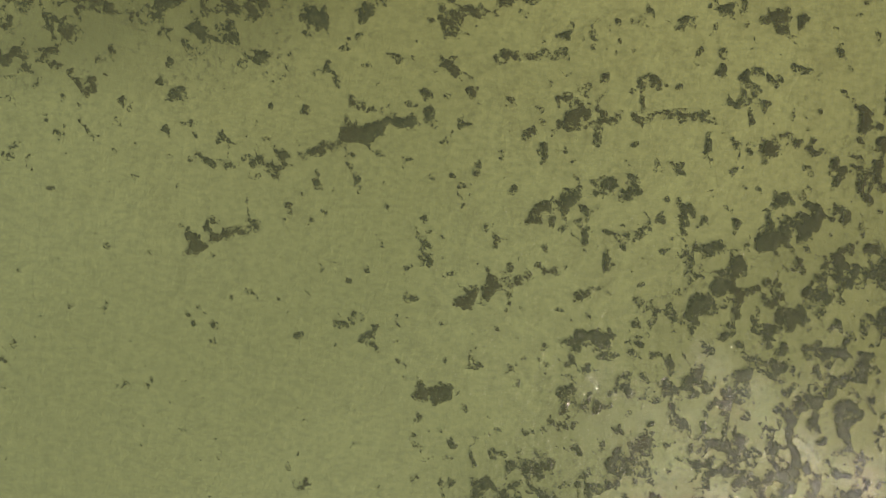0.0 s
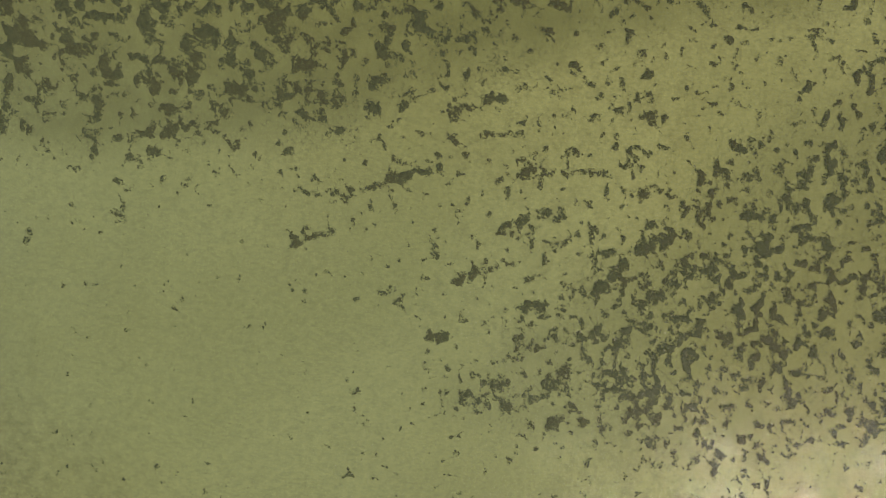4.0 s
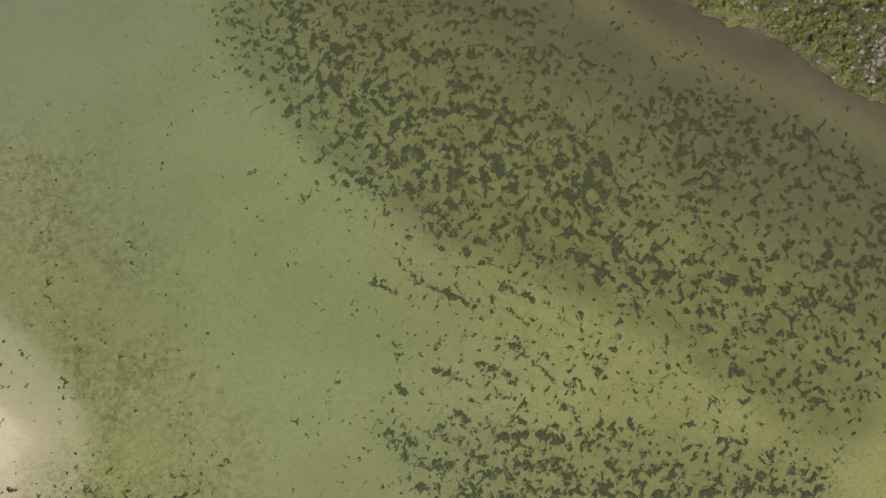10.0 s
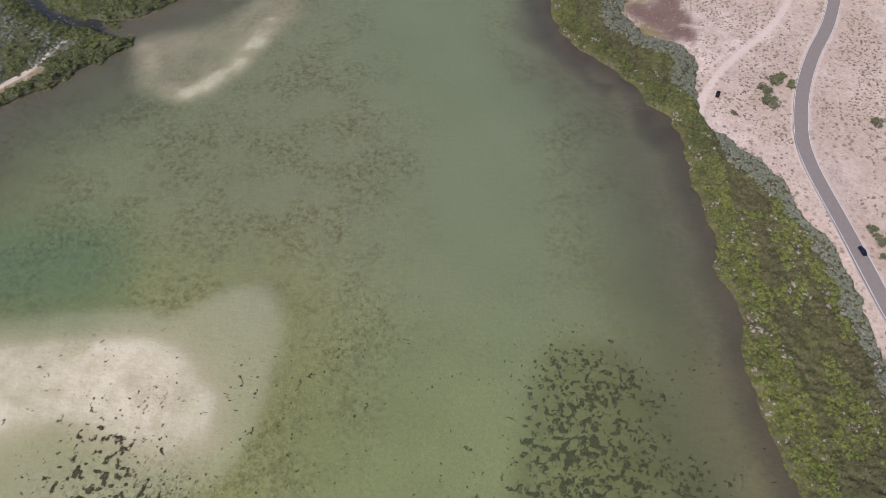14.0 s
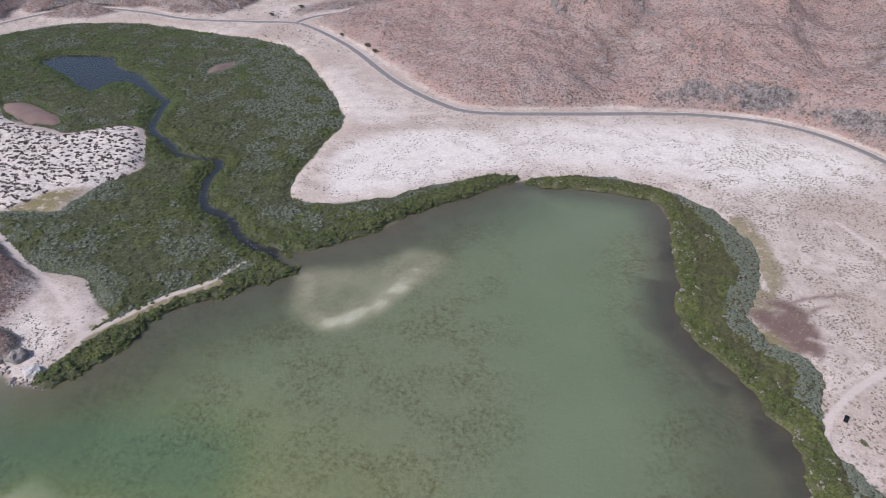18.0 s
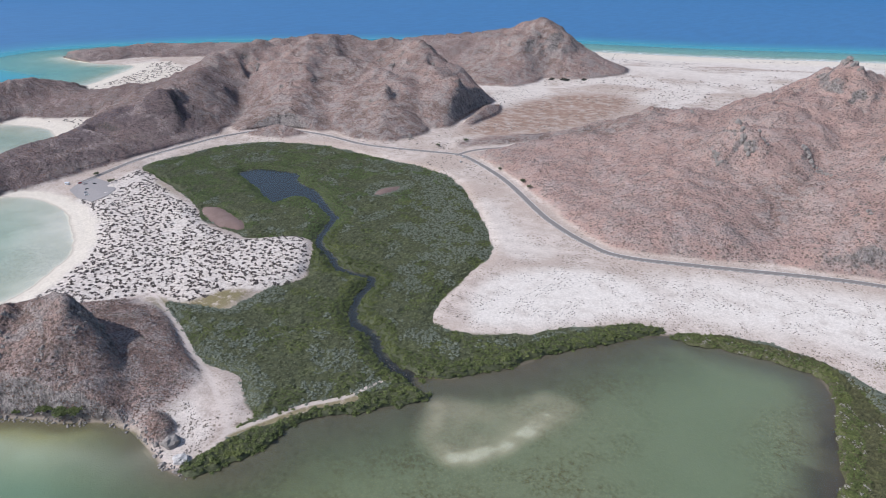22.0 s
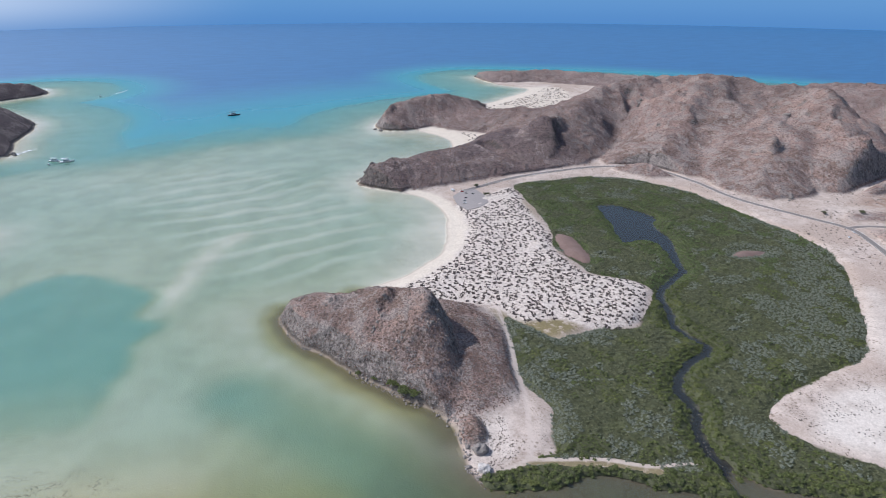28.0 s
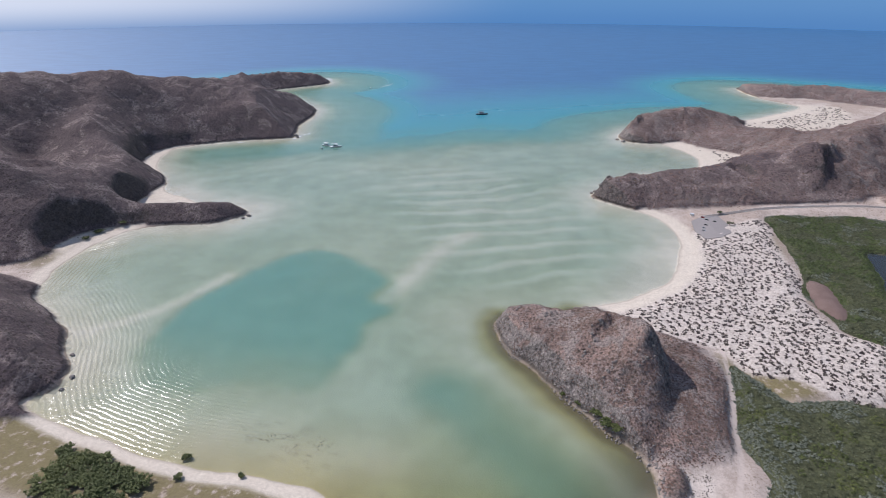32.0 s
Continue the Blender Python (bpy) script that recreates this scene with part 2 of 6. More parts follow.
# ridges: crest points (x, y, height), half width, and the name of the hill that they make
RIDGES = [
    ("near_hill", 62, [(-502, 14, 13), (-488, 36, 21), (-468, 66, 28), (-450, 96, 34), (-434, 113, 37)]),
    ("near_hill", 56, [(-436, 113, 37), (-406, 113, 28), (-374, 110, 14)]),
    ("near_hill", 44, [(-455, 84, 30), (-432, 64, 20), (-415, 60, 9)]),
    ("near_hill", 58, [(-470, 128, 7), (-440, 132, 8), (-400, 132, 8), (-368, 126, 6)]),
    ("near_hill", 16, [(-318, 117, 4), (-310, 116, 4)]),
    ("near_headland", 84, [(-884, 150, 27), (-896, 172, 31), (-912, 215, 25), (-935, 290, 23), (-930, 350, 17), (-922, 410, 12)]),
    ("near_headland", 62, [(-872, 225, 14), (-884, 300, 16), (-903, 400, 14), (-915, 470, 12)]),
    ("north_headland", 110, [(-1262, 240, 20), (-1296, 276, 32), (-1321, 346, 41), (-1335, 400, 36), (-1345, 462, 18)]),
    ("north_headland", 110, [(-1335, 400, 30), (-1230, 450, 24), (-1130, 520, 45)]),
    ("north_mountain", 130, [(-1000, 345, 16), (-994, 412, 38), (-1003, 490, 50), (-1060, 560, 60), (-1135, 640, 72), (-1139, 809, 97), (-1068, 902, 92), (-938, 940, 86), (-843, 921, 74), (-740, 850, 58)]),
    ("north_mountain", 110, [(-1060, 850, 90), (-925, 678, 52), (-860, 620, 30)]),
    ("north_mountain", 90, [(-900, 930, 80), (-790, 780, 52), (-715, 690, 22)]),
    ("north_mountain", 70, [(-770, 850, 56), (-755, 885, 34)]),
    ("north_mountain", 190, [(-1060, 780, 76), (-960, 790, 72), (-850, 800, 60)]),
    ("north_peak", 155, [(-1180, 1221, 50), (-1063, 1260, 68), (-940, 1305, 88), (-868, 1336, 96), (-836, 1346, 88), (-800, 1385, 40)]),
    ("north_peak", 120, [(-875, 1330, 90), (-868, 1225, 54), (-850, 1170, 24)]),
    ("east_mountain", 170, [(-425, 690, 9), (-349, 775, 42), (-310, 845, 62), (-232, 880, 70), (-205, 929, 78), (-178, 985, 99), (-131, 1003, 93), (-84, 1049, 96), (40, 1060, 105), (250, 1050, 110), (500, 1000, 120)]),
    ("east_mountain", 150, [(-178, 975, 96), (-210, 800, 70), (-225, 700, 40), (-215, 620, 18)]),
    ("east_mountain", 150, [(-60, 1040, 93), (-43, 802, 78), (-30, 700, 40)]),
    ("east_mountain", 170, [(100, 1060, 105), (130, 850, 90), (160, 700, 50)]),
    ("east_mountain", 150, [(400, 1000, 110), (420, 600, 70), (360, 300, 40), (380, 0, 40)]),
    ("west_mountain", 260, [(-760, -1300, 120), (-880, -1000, 135), (-1042, -851, 137), (-1133, -816, 122), (-1184, -740, 110), (-1302, -631, 92), (-1299, -513, 68), (-1231, -385, 62)]),
    ("west_mountain", 150, [(-1180, -740, 108), (-1010, -650, 70), (-900, -545, 42)]),
    ("west_mountain", 170, [(-900, -960, 130), (-680, -640, 86), (-760, -560, 56), (-835, -480, 34)]),
    ("west_mountain", 80, [(-680, -600, 76), (-690, -500, 22), (-735, -395, 20), (-757, -338, 14)]),
    ("west_far_hill", 130, [(-1560, -720, 30), (-1679, -740, 42), (-1745, -665, 56), (-1850, -580, 30), (-1930, -555, 12)]),
    ("dark_hill", 90, [(-460, -560, 30), (-440, -440, 44), (-412, -376, 34), (-392, -345, 16)]),
    ("far_cape", 85, [(-1870, 650, 17), (-1810, 740, 22), (-1748, 856, 26), (-1600, 1000, 24), (-1450, 1080, 26)]),
]

WHITE_A = [(-285, 370), (-275, 420), (-239, 453), (-194, 466), (-160, 445), (-150, 425), (-174, 406), (-221, 346), (-255, 320)]
WHITE_B = [(-189, 482), (-147, 513), (-92, 540), (-40, 560), (-56, 498), (-117, 485), (-165, 460)]
WHITE_C = [(-172, 454), (-99, 523), (-28, 568), (75, 567), (85, 517), (15, 470), (-46, 470), (-120, 440)]
ORANGE = [(-671, 962), (-642, 1102), (-543, 1134), (-492, 996), (-514, 817), (-573, 731), (-634, 763)]
RED_MUD = [(38, 343), (56, 344), (68, 322), (64, 301), (47, 311), (31, 323)]
GRASS_A = [(20, 114), (39, 121), (56, 109), (63, 80), (69, 50), (80, 19), (80, -13), (70, -44), (60, -76), (47, -27), (40, -10), (32, 6), (21, 26), (18, 50), (15, 83)]
GRASS_FAINT = [(56, 112), (75, 84), (97, 52), (107, 23), (118, -5), (128, -30), (130, -60), (107, -86), (68, -92), (57, -69), (64, -44), (74, -13), (74, 19), (62, 50), (56, 80)]
GRASS_B = [(-23, -4), (-10, -10), (5, -22), (14, -36), (26, -42), (43, -63), (60, -97), (29, -118), (-10, -110), (-28, -50), (-26, -24)]
TONGUE = [(20, 40), (4, 26), (-12, 2), (-4, -22), (16, -42), (44, -68), (52, -50), (40, -12), (28, 10)]
GRASS_MID = [(10, 90), (-4, 40), (-10, 0), (-30, -60), (30, -160), (150, -110), (115, 40), (90, 120), (60, 190), (20, 160)]

# ---- height of the ground ----


def spaced(stops):
    out = [stops[0][0]]
    for (a, _), (b, step) in zip(stops, stops[1:]):
        n = max(1, round((b - a) / step))
        out += [a + (b - a) * (k + 1) / n for k in range(n)]
    return np.array(out)


GX = spaced([(-30000, 0), (-4800, 2800), (-2200, 400), (-1500, 13), (-900, 7), (-600, 5), (130, 3), (240, 5), (560, 14), (4800, 600), (30000, 4200)])
GY = spaced([(-30000, 0), (-4800, 2800), (-1500, 500), (-600, 13), (-130, 7), (-40, 5), (450, 3), (700, 4), (1100, 7), (2100, 13), (4800, 450), (30000, 2800)])
X, Y = np.meshgrid(GX, GY, indexing="ij")
SHAPE = X.shape
# uneven shore and edges
WX, WY = X + 7 * (fbm(X, Y, 26, 3, 1) - 0.5), Y + 7 * (fbm(X, Y, 26, 3, 2) - 0.5)
sd = area(WX, WY, COAST, 6000.0)
road_d = np.minimum(line_distance(X, Y, ROAD), line_distance(X, Y, SIDE_ROAD))
trail_d = np.minimum.reduce([line_distance(X, Y, q) for q in TRAILS])
dune = area(WX, WY, DUNES)
mang = np.minimum(np.maximum(area(WX, WY, MANGROVE), area(WX, WY, STRIP)), trail_d - 2.8)
creek = np.maximum.reduce([4.2 - line_distance(WX, WY, CREEK), area(WX, WY, POND)])
mudflat = np.maximum(area(WX, WY, MUD_A), area(WX, WY, MUD_B))
mang = np.minimum(mang, -mudflat)
park = area(X, Y, PARKING)
COVES = [smooth_line(q, True, 2) for q in (
    [(-808, -492), (-868, -492), (-835, -450), (-807, -418), (-785, -378), (-762, -397), (-756, -479)], [(-950, -535), (-1030, -570), (-1110, -570), (-1060, -610), (-990, -595), (-945, -565)], [(-610, -470), (-629, -500), (-668, -492), (-692, -468), (-706, -440), (-660, -450)],
    [(-1323, 476), (-1440, 520), (-1600, 690), (-1620, 780), (-1438, 730), (-1356, 618), (-1312, 526)], [(-1206, 300), (-1163, 352), (-1128, 398), (-1072, 390), (-1016, 330), (-1030, 300)])]
cove_d = np.maximum.reduce([area(WX, WY, q) for q in COVES])

hill, owner = np.zeros(SHAPE), np.full(SHAPE, -1)
hill_names = list(dict.fromkeys(name for name, *_ in RIDGES))
LEE = np.array([0.49, 0.87])            # slopes on this side are the steeper ones
warp_x, warp_y = 40 * (fbm(X, Y, 110, 4, 3) - 0.5), 40 * (fbm(X, Y, 110, 4, 4) - 0.5)
for name, width, pts in RIDGES:
    k = 0.3 if width < 70 else 1.0
    px, py = X + k * warp_x, Y + k * warp_y
    lean = 0.0 if width == 58 else {"near_hill": 1.4, "west_mountain": 0.3, "west_far_hill": 0.1}.get(name, 0.45)
    lee = (0.25, 0.97) if name == "near_hill" else LEE
    p, q = (1.5, 1.7) if width < 70 else (1.7, 1.35)
    pts = smooth_line(pts, False, 3)
    best = np.zeros(SHAPE)
    for a, b in zip(pts, pts[1:]):
        ex, ey = b[0] - a[0], b[1] - a[1]
        t = np.clip(((px - a[0]) * ex + (py - a[1]) * ey) / (ex * ex + ey * ey), 0, 1)
        ox, oy = px - a[0] - t * ex, py - a[1] - t * ey
        d = np.hypot(ox, oy) + 1e-6
        d = d / width * (1 + lean * np.clip((ox * lee[0] + oy * lee[1]) / d, -0.3, 1))
        best = np.maximum(best, (a[2] + t * (b[2] - a[2])) * (1 - np.clip(d, 0, 1) ** p) ** q)
    owner = np.where(best > hill, hill_names.index(name), owner)
    hill = (hill ** 5 + best ** 5) ** 0.2
gully = 1 - 3.2 * np.abs(fbm(X, Y, 120, 4, 5) - 0.5)
fine = 1 - 3.2 * np.abs(fbm(X, Y, 30, 4, 6) - 0.5)
flank = (1 - 0.6 * ramp(hill, 40, 130)) * (1 - 0.2 * (owner == hill_names.index("north_mountain"))) * (1 - 0.92 * ramp(-Y, 250, 330))
hill *= 0.95 + 0.17 * (gully - 0.6) * flank + (0.05 + 0.07 * flank) * (fine - 0.6)
spurs = 1 - 3.2 * np.abs(fbm(X, Y, 66, 3, 74) - 0.5)
hill *= 1 + 0.15 * (spurs - 0.6) * ramp(hill, 15, 50) * (1 - 0.92 * ramp(-Y, 250, 330))
for cx, cy, size, drop in CRAGS:            # rock shoulders with a steep lee face
    u, v = (X - cx) * LEE[0] + (Y - cy) * LEE[1], (X - cx) * LEE[1] - (Y - cy) * LEE[0]
    u = u + 0.9 * size * (fbm(X, Y, size, 3, 18) - 0.5)
    hill += drop * np.exp(-(v / size) ** 2) * np.where(u < 0, ramp(u, -1.6 * size, 0), 1 - ramp(u, 0, 0.22 * size)) * ramp(hill, 2, 28)
stony = ramp(fbm(X, Y, 45, 3, 19), 0.5, 0.66)
crag = np.abs(fbm(X, Y, 11, 3, 8) - 0.5) * 2
hill += (0.4 - crag) * np.clip(hill, 0, 14) * (0.14 + 0.28 * stony)
hill = np.minimum(hill, np.clip(sd - 1.2 * crag, 0, None) * np.where(Y < -250, 0.75, 1.5))
hill *= np.where(X < -700, ramp(road_d, 5, 16), ramp(road_d, 5, 36)) * np.where((X > -480) & (Y < 300), ramp(trail_d, 1, 6), np.where(Y < 500, 0.6 + 0.4 * ramp(trail_d, 1, 16), ramp(trail_d, 1, 24))) * ramp(-dune, -5, 8) * ramp(-mang, -4, 10) * ramp(-park, -2, 12)
hill *= ramp(-cove_d, -4, 22)
on_road = ROAD[(ROAD[:, 0] > -690) & (ROAD[:, 1] > 90)]
hill *= ramp(-area(X, Y, np.concatenate([on_road, [(60, 60), (-100, 250), (-300, 330), (-660, 540)]])), -3, 14)
hill = np.clip(hill, 0, None)
flat = np.clip(0.16 * sd, 0, 0.7) + 1.8 * ramp(sd, 3, 45) + 1.6 * ramp(sd, 60, 260) + 0.7 * (fbm(X, Y, 40, 3, 9) - 0.5) * ramp(sd, 4, 30)
flat = np.where(mang > -10, flat * (1 - ramp(mang, -10, 3)) + np.minimum(flat, 0.6) * ramp(mang, -10, 3), flat)
flat += ramp(dune, 0, 14) * (1.0 + 2.6 * (fbm(X, Y, 13, 3, 10) - 0.35))
flat += ramp(-road_d, -12, -5) * 0.5
land = np.where(creek > 0, -0.5 - 0.08 * np.clip(creek, 0, 8), np.minimum(flat, flat * 0 + 0.3 - creek * 0.35) * (creek > -6) + flat * (creek <= -6)) + hill

# depth of the sea: a shallow lagoon and bay, then the open gulf
out_sea = -((X + 1075) * 0.937 + (Y + 110) * 0.35)          # how far beyond the line between the two heads
shoal = fbm(X, Y, 120, 4, 12)
CHANNEL = smooth_line([(-80, 400), (-97, 353), (-60, 275), (-24, 212), (-20, 161), (-9, 112), (-12, 60), (-30, 0)])
INLET = smooth_line([(-175, 104), (-215, 92), (-260, 62), (-320, 35), (-400, -30)])
channel = ramp(-line_distance(WX, WY, CHANNEL), -70, -10)
inlet = ramp(-line_distance(WX, WY, INLET), -45, -5)
lagoon = 0.25 + 0.75 * ramp(-sd, 0, 40) + 0.7 * (shoal - 0.5) + 0.55 * channel + 1.7 * inlet
SANDBAR_EDGE = [(-150, 60), (-119, 66), (-95, 62), (-80, 40), (-110, 30)]
SANDBAR = smooth_line([(-230, 55), (-203, 66), (-176, 76), (-159, 80), (-139, 81), (-120, 84), (-103, 83), (-90, 78), (-82, 66), (-86, 52), (-105, 46), (-140, 44), (-200, 15)], True)
sand_d = area(X + 2.2 * (WX - X), Y + 2.2 * (WY - Y), SANDBAR)
bar = ramp(sand_d, -7, 9) * (0.8 + 0.2 * ramp(fbm(X, Y, 20, 3, 23), 0.35, 0.6))
shelf = ramp(area(WX, WY, smooth_line([(-230, 66), (-208, 72), (-180, 83), (-152, 93), (-135, 95), (-125, 93), (-109, 107), (-96, 115), (-82, 107), (-75, 90), (-74, 50), (-100, 30), (-200, 0)], True)), -3, 4)
BAR_LINE = smooth_line([(-208, 236), (-196, 219), (-177, 209), (-167, 218), (-160, 236), (-156, 255), (-157, 274)])
bar_d = line_distance(WX, WY, BAR_LINE)
bar = np.maximum(bar, (0.52 + 0.26 * ramp(fbm(X, Y, 9, 3, 24), 0.3, 0.6)) * ramp(-bar_d, -12, -2) * (0.7 + 0.3 * ramp(X, -195, -170)))
bar = np.maximum(bar, 0.46 * ramp(area(WX, WY, smooth_line([(-211, 243), (-202, 214), (-180, 206), (-163, 212), (-152, 250), (-145, 294), (-168, 292), (-184, 262)], True)), -9, 6) * (0.7 + 0.6 * (fbm(X, Y, 9, 3, 63) - 0.3)))
BLUE = smooth_line([(-560, -92), (-467, -112), (-395, -124), (-385, -154), (-388, -200), (-374, -235), (-400, -278), (-459, -294), (-519, -287), (-577, -266), (-632, -236), (-659, -199), (-617, -140)], True)
blue_d = area(X + 2 * (WX - X), Y + 2 * (WY - Y), BLUE)
blue = ramp(blue_d, -7, 12) * (0.35 + 0.65 * ramp(X, -360, -480))
east_bay = ramp(X, -330, -240)
bay = lagoon * east_bay + (1 - east_bay) * (0.2 + 1.2 * ramp(-sd, 0, 90) + 0.8 * (shoal - 0.42) + 1.3 * inlet) + 1.9 * blue
streak = fbm(X * 0.30 + Y * 0.35, (Y * 0.9 - X * 0.45) * 0.14, 14, 3, 15)
hill_shore = line_distance(WX, WY, np.array(COAST_HILL, float))
bay += 0.4 * ramp(-hill_shore, -75, -14) * ramp(-sd, 3, 16)
bay += ramp(-X, 740, 860) * 0.9 * (streak - 0.45)
lines = ramp(np.sin((X + 0.3 * Y + 60 * (fbm(X, Y, 120, 3, 29) - 0.5)) * math.tau / 46), 0.1, 0.95) * ramp(-line_distance(X, Y, np.array([(-900, -60), (-700, 30)], float)), -150, -60)
spit = ramp(-line_distance(WX, WY, smooth_line([(-545, -104), (-609, -82), (-672, -65), (-715, -33)])), -26, -3)
spit = np.maximum(spit, ramp(-line_distance(WX, WY, smooth_line([(-450, -356), (-476, -330), (-524, -295), (-580, -275)])), -16, -2))
bay = bay * (1 - 0.45 * lines) * (1 - 0.6 * spit)
bay = np.clip(bay, 0.12, None) * (1 - 0.88 * bar) * (1 - 0.35 * shelf)
gulf = np.minimum(2.0 + 0.014 * np.clip(-sd, 0, 260) + 0.05 * np.clip(-sd - 150, 0, None), 40) * ramp(-sd, -5, 60)
mix_out = np.maximum(ramp(out_sea, -60, 160), ramp(Y, 900, 1000))
gulf = np.where(Y > 900, gulf, np.minimum(gulf, 1.6 + 0.020 * np.clip(out_sea, 0, None) + 1.6 * (streak - 0.4)))
depth = np.clip(bay * (1 - mix_out) + gulf * mix_out, 0.03, 40)
depth = np.where(sd < 0, np.minimum(depth * ramp(-sd, -0.5, 7), 0.16 * -sd), 0)
Z = np.where(sd > 0, land, -depth)

# sea grass: thick along the east side, streaks in the middle, clear sand to the west
grass = np.zeros(SHAPE)


def height(x, y):
    """Ground height at any place, from the grid."""
    x, y = np.asarray(x, float), np.asarray(y, float)
    i, j = np.clip(np.searchsorted(GX, x) - 1, 0, len(GX) - 2), np.clip(np.searchsorted(GY, y) - 1, 0, len(GY) - 2)
    u, v = (x - GX[i]) / (GX[i + 1] - GX[i]), (y - GY[j]) / (GY[j + 1] - GY[j])
    return (Z[i, j] * (1 - u) + Z[i + 1, j] * u) * (1 - v) + (Z[i, j + 1] * (1 - u) + Z[i + 1, j + 1] * u) * v


def sample(f, x, y):
    """A field of the grid, blended between its corners."""
    i, j = np.clip(np.searchsorted(GX, x) - 1, 0, len(GX) - 2), np.clip(np.searchsorted(GY, y) - 1, 0, len(GY) - 2)
    u, v = (x - GX[i]) / (GX[i + 1] - GX[i]), (y - GY[j]) / (GY[j + 1] - GY[j])
    return (f[i, j] * (1 - u) + f[i + 1, j] * u) * (1 - v) + (f[i, j + 1] * (1 - u) + f[i + 1, j + 1] * u) * v


def field(f, x, y):
    i, j = np.clip(np.searchsorted(GX, x) - 1, 0, len(GX) - 2), np.clip(np.searchsorted(GY, y) - 1, 0, len(GY) - 2)
    return f[i, j]

# ---- materials ----


class Nodes:
    """Short names for shader nodes."""

    def __init__(self, name):
        self.mat = bpy.data.materials.new(name)
        self.mat.use_nodes = True
        self.t = self.mat.node_tree
        self.t.nodes.clear()
        self.out = self.t.nodes.new("ShaderNodeOutputMaterial")
        self.pos = self.t.nodes.new("ShaderNodeNewGeometry").outputs["Position"]

    def put(self, sock, value):
        if isinstance(value, bpy.types.NodeSocket):
            self.t.links.new(value, sock)
        elif isinstance(value, tuple) and len(value) == 3 and sock.type == "RGBA":
            sock.default_value = (*value, 1)
        else:
            sock.default_value = value

    def node(self, kind, **ins):
        n = self.t.nodes.new(kind)
        for key, value in ins.items():
            self.put(n.inputs[key.replace("_", " ")], value)
        return n

    def attr(self, name):
        n = self.t.nodes.new("ShaderNodeAttribute")
        n.attribute_name = name
        return n.outputs["Fac"]

    def noise(self, scale, detail=4, rough=0.55, vec=None, distort=0.0):
        n = self.node("ShaderNodeTexNoise", Scale=scale, Detail=detail, Roughness=rough, Distortion=distort)
        self.put(n.inputs["Vector"], self.pos if vec is None else vec)
        return n.outputs["Fac"]

    def cells(self, scale, rand=1.0, vec=None):
        n = self.node("ShaderNodeTexVoronoi", Scale=scale, Randomness=rand)
        self.put(n.inputs["Vector"], self.pos if vec is None else vec)
        return n.outputs["Distance"]

    def stretch(self, sx, sy, sz=1.0, turn=0.0):
        n = self.t.nodes.new("ShaderNodeMapping")
        self.put(n.inputs["Vector"], self.pos)
        n.inputs["Scale"].default_value = (sx, sy, sz)
        n.inputs["Rotation"].default_value = (0, 0, radians(turn))
        return n.outputs[0]

    def math(self, op, a, b=0.0, c=0.0):
        n = self.t.nodes.new("ShaderNodeMath")
        n.operation = op
        for s, v in zip(n.inputs, (a, b, c)):
            self.put(s, v)
        return n.outputs[0]

    def step(self, v, a, b, lo=0.0, hi=1.0):
        n = self.t.nodes.new("ShaderNodeMapRange")
        n.interpolation_type = "SMOOTHSTEP"
        for s, x in zip(n.inputs, (v, a, b, lo, hi)):
            self.put(s, x)
        return n.outputs[0]

    def mix(self, f, a, b, mode="MIX"):
        n = self.t.nodes.new("ShaderNodeMix")
        n.data_type, n.blend_type = "RGBA", mode
        for s, v in ((n.inputs[0], f), (n.inputs[6], a), (n.inputs[7], b)):
            self.put(s, v)
        return n.outputs[2]

    def bump(self, h, strength, dist):
        return self.node("ShaderNodeBump", Height=h, Strength=strength, Distance=dist).outputs[0]

    def surface(self, color, rough=0.8, metal=0.0, normal=None, spec=0.3):
        n = self.node("ShaderNodeBsdfPrincipled", Roughness=rough, Metallic=metal)
        self.put(n.inputs["Base Color"], color)
        n.inputs["Specular IOR Level"].default_value = spec
        if normal is not None:
            self.put(n.inputs["Normal"], normal)
        return self.done(n.outputs[0])

    def done(self, shader):
        self.t.links.new(shader, self.out.inputs[0])
        return self.mat


def plain(name, color, rough=0.6, metal=0.0, vary=0.15, scale=3.0):
    m = Nodes(name)
    dark = tuple(c * (1 - vary) for c in color)
    light = tuple(min(1, c * (1 + vary)) for c in color)
    return m.surface(m.mix(m.noise(scale), dark, light), rough, metal)


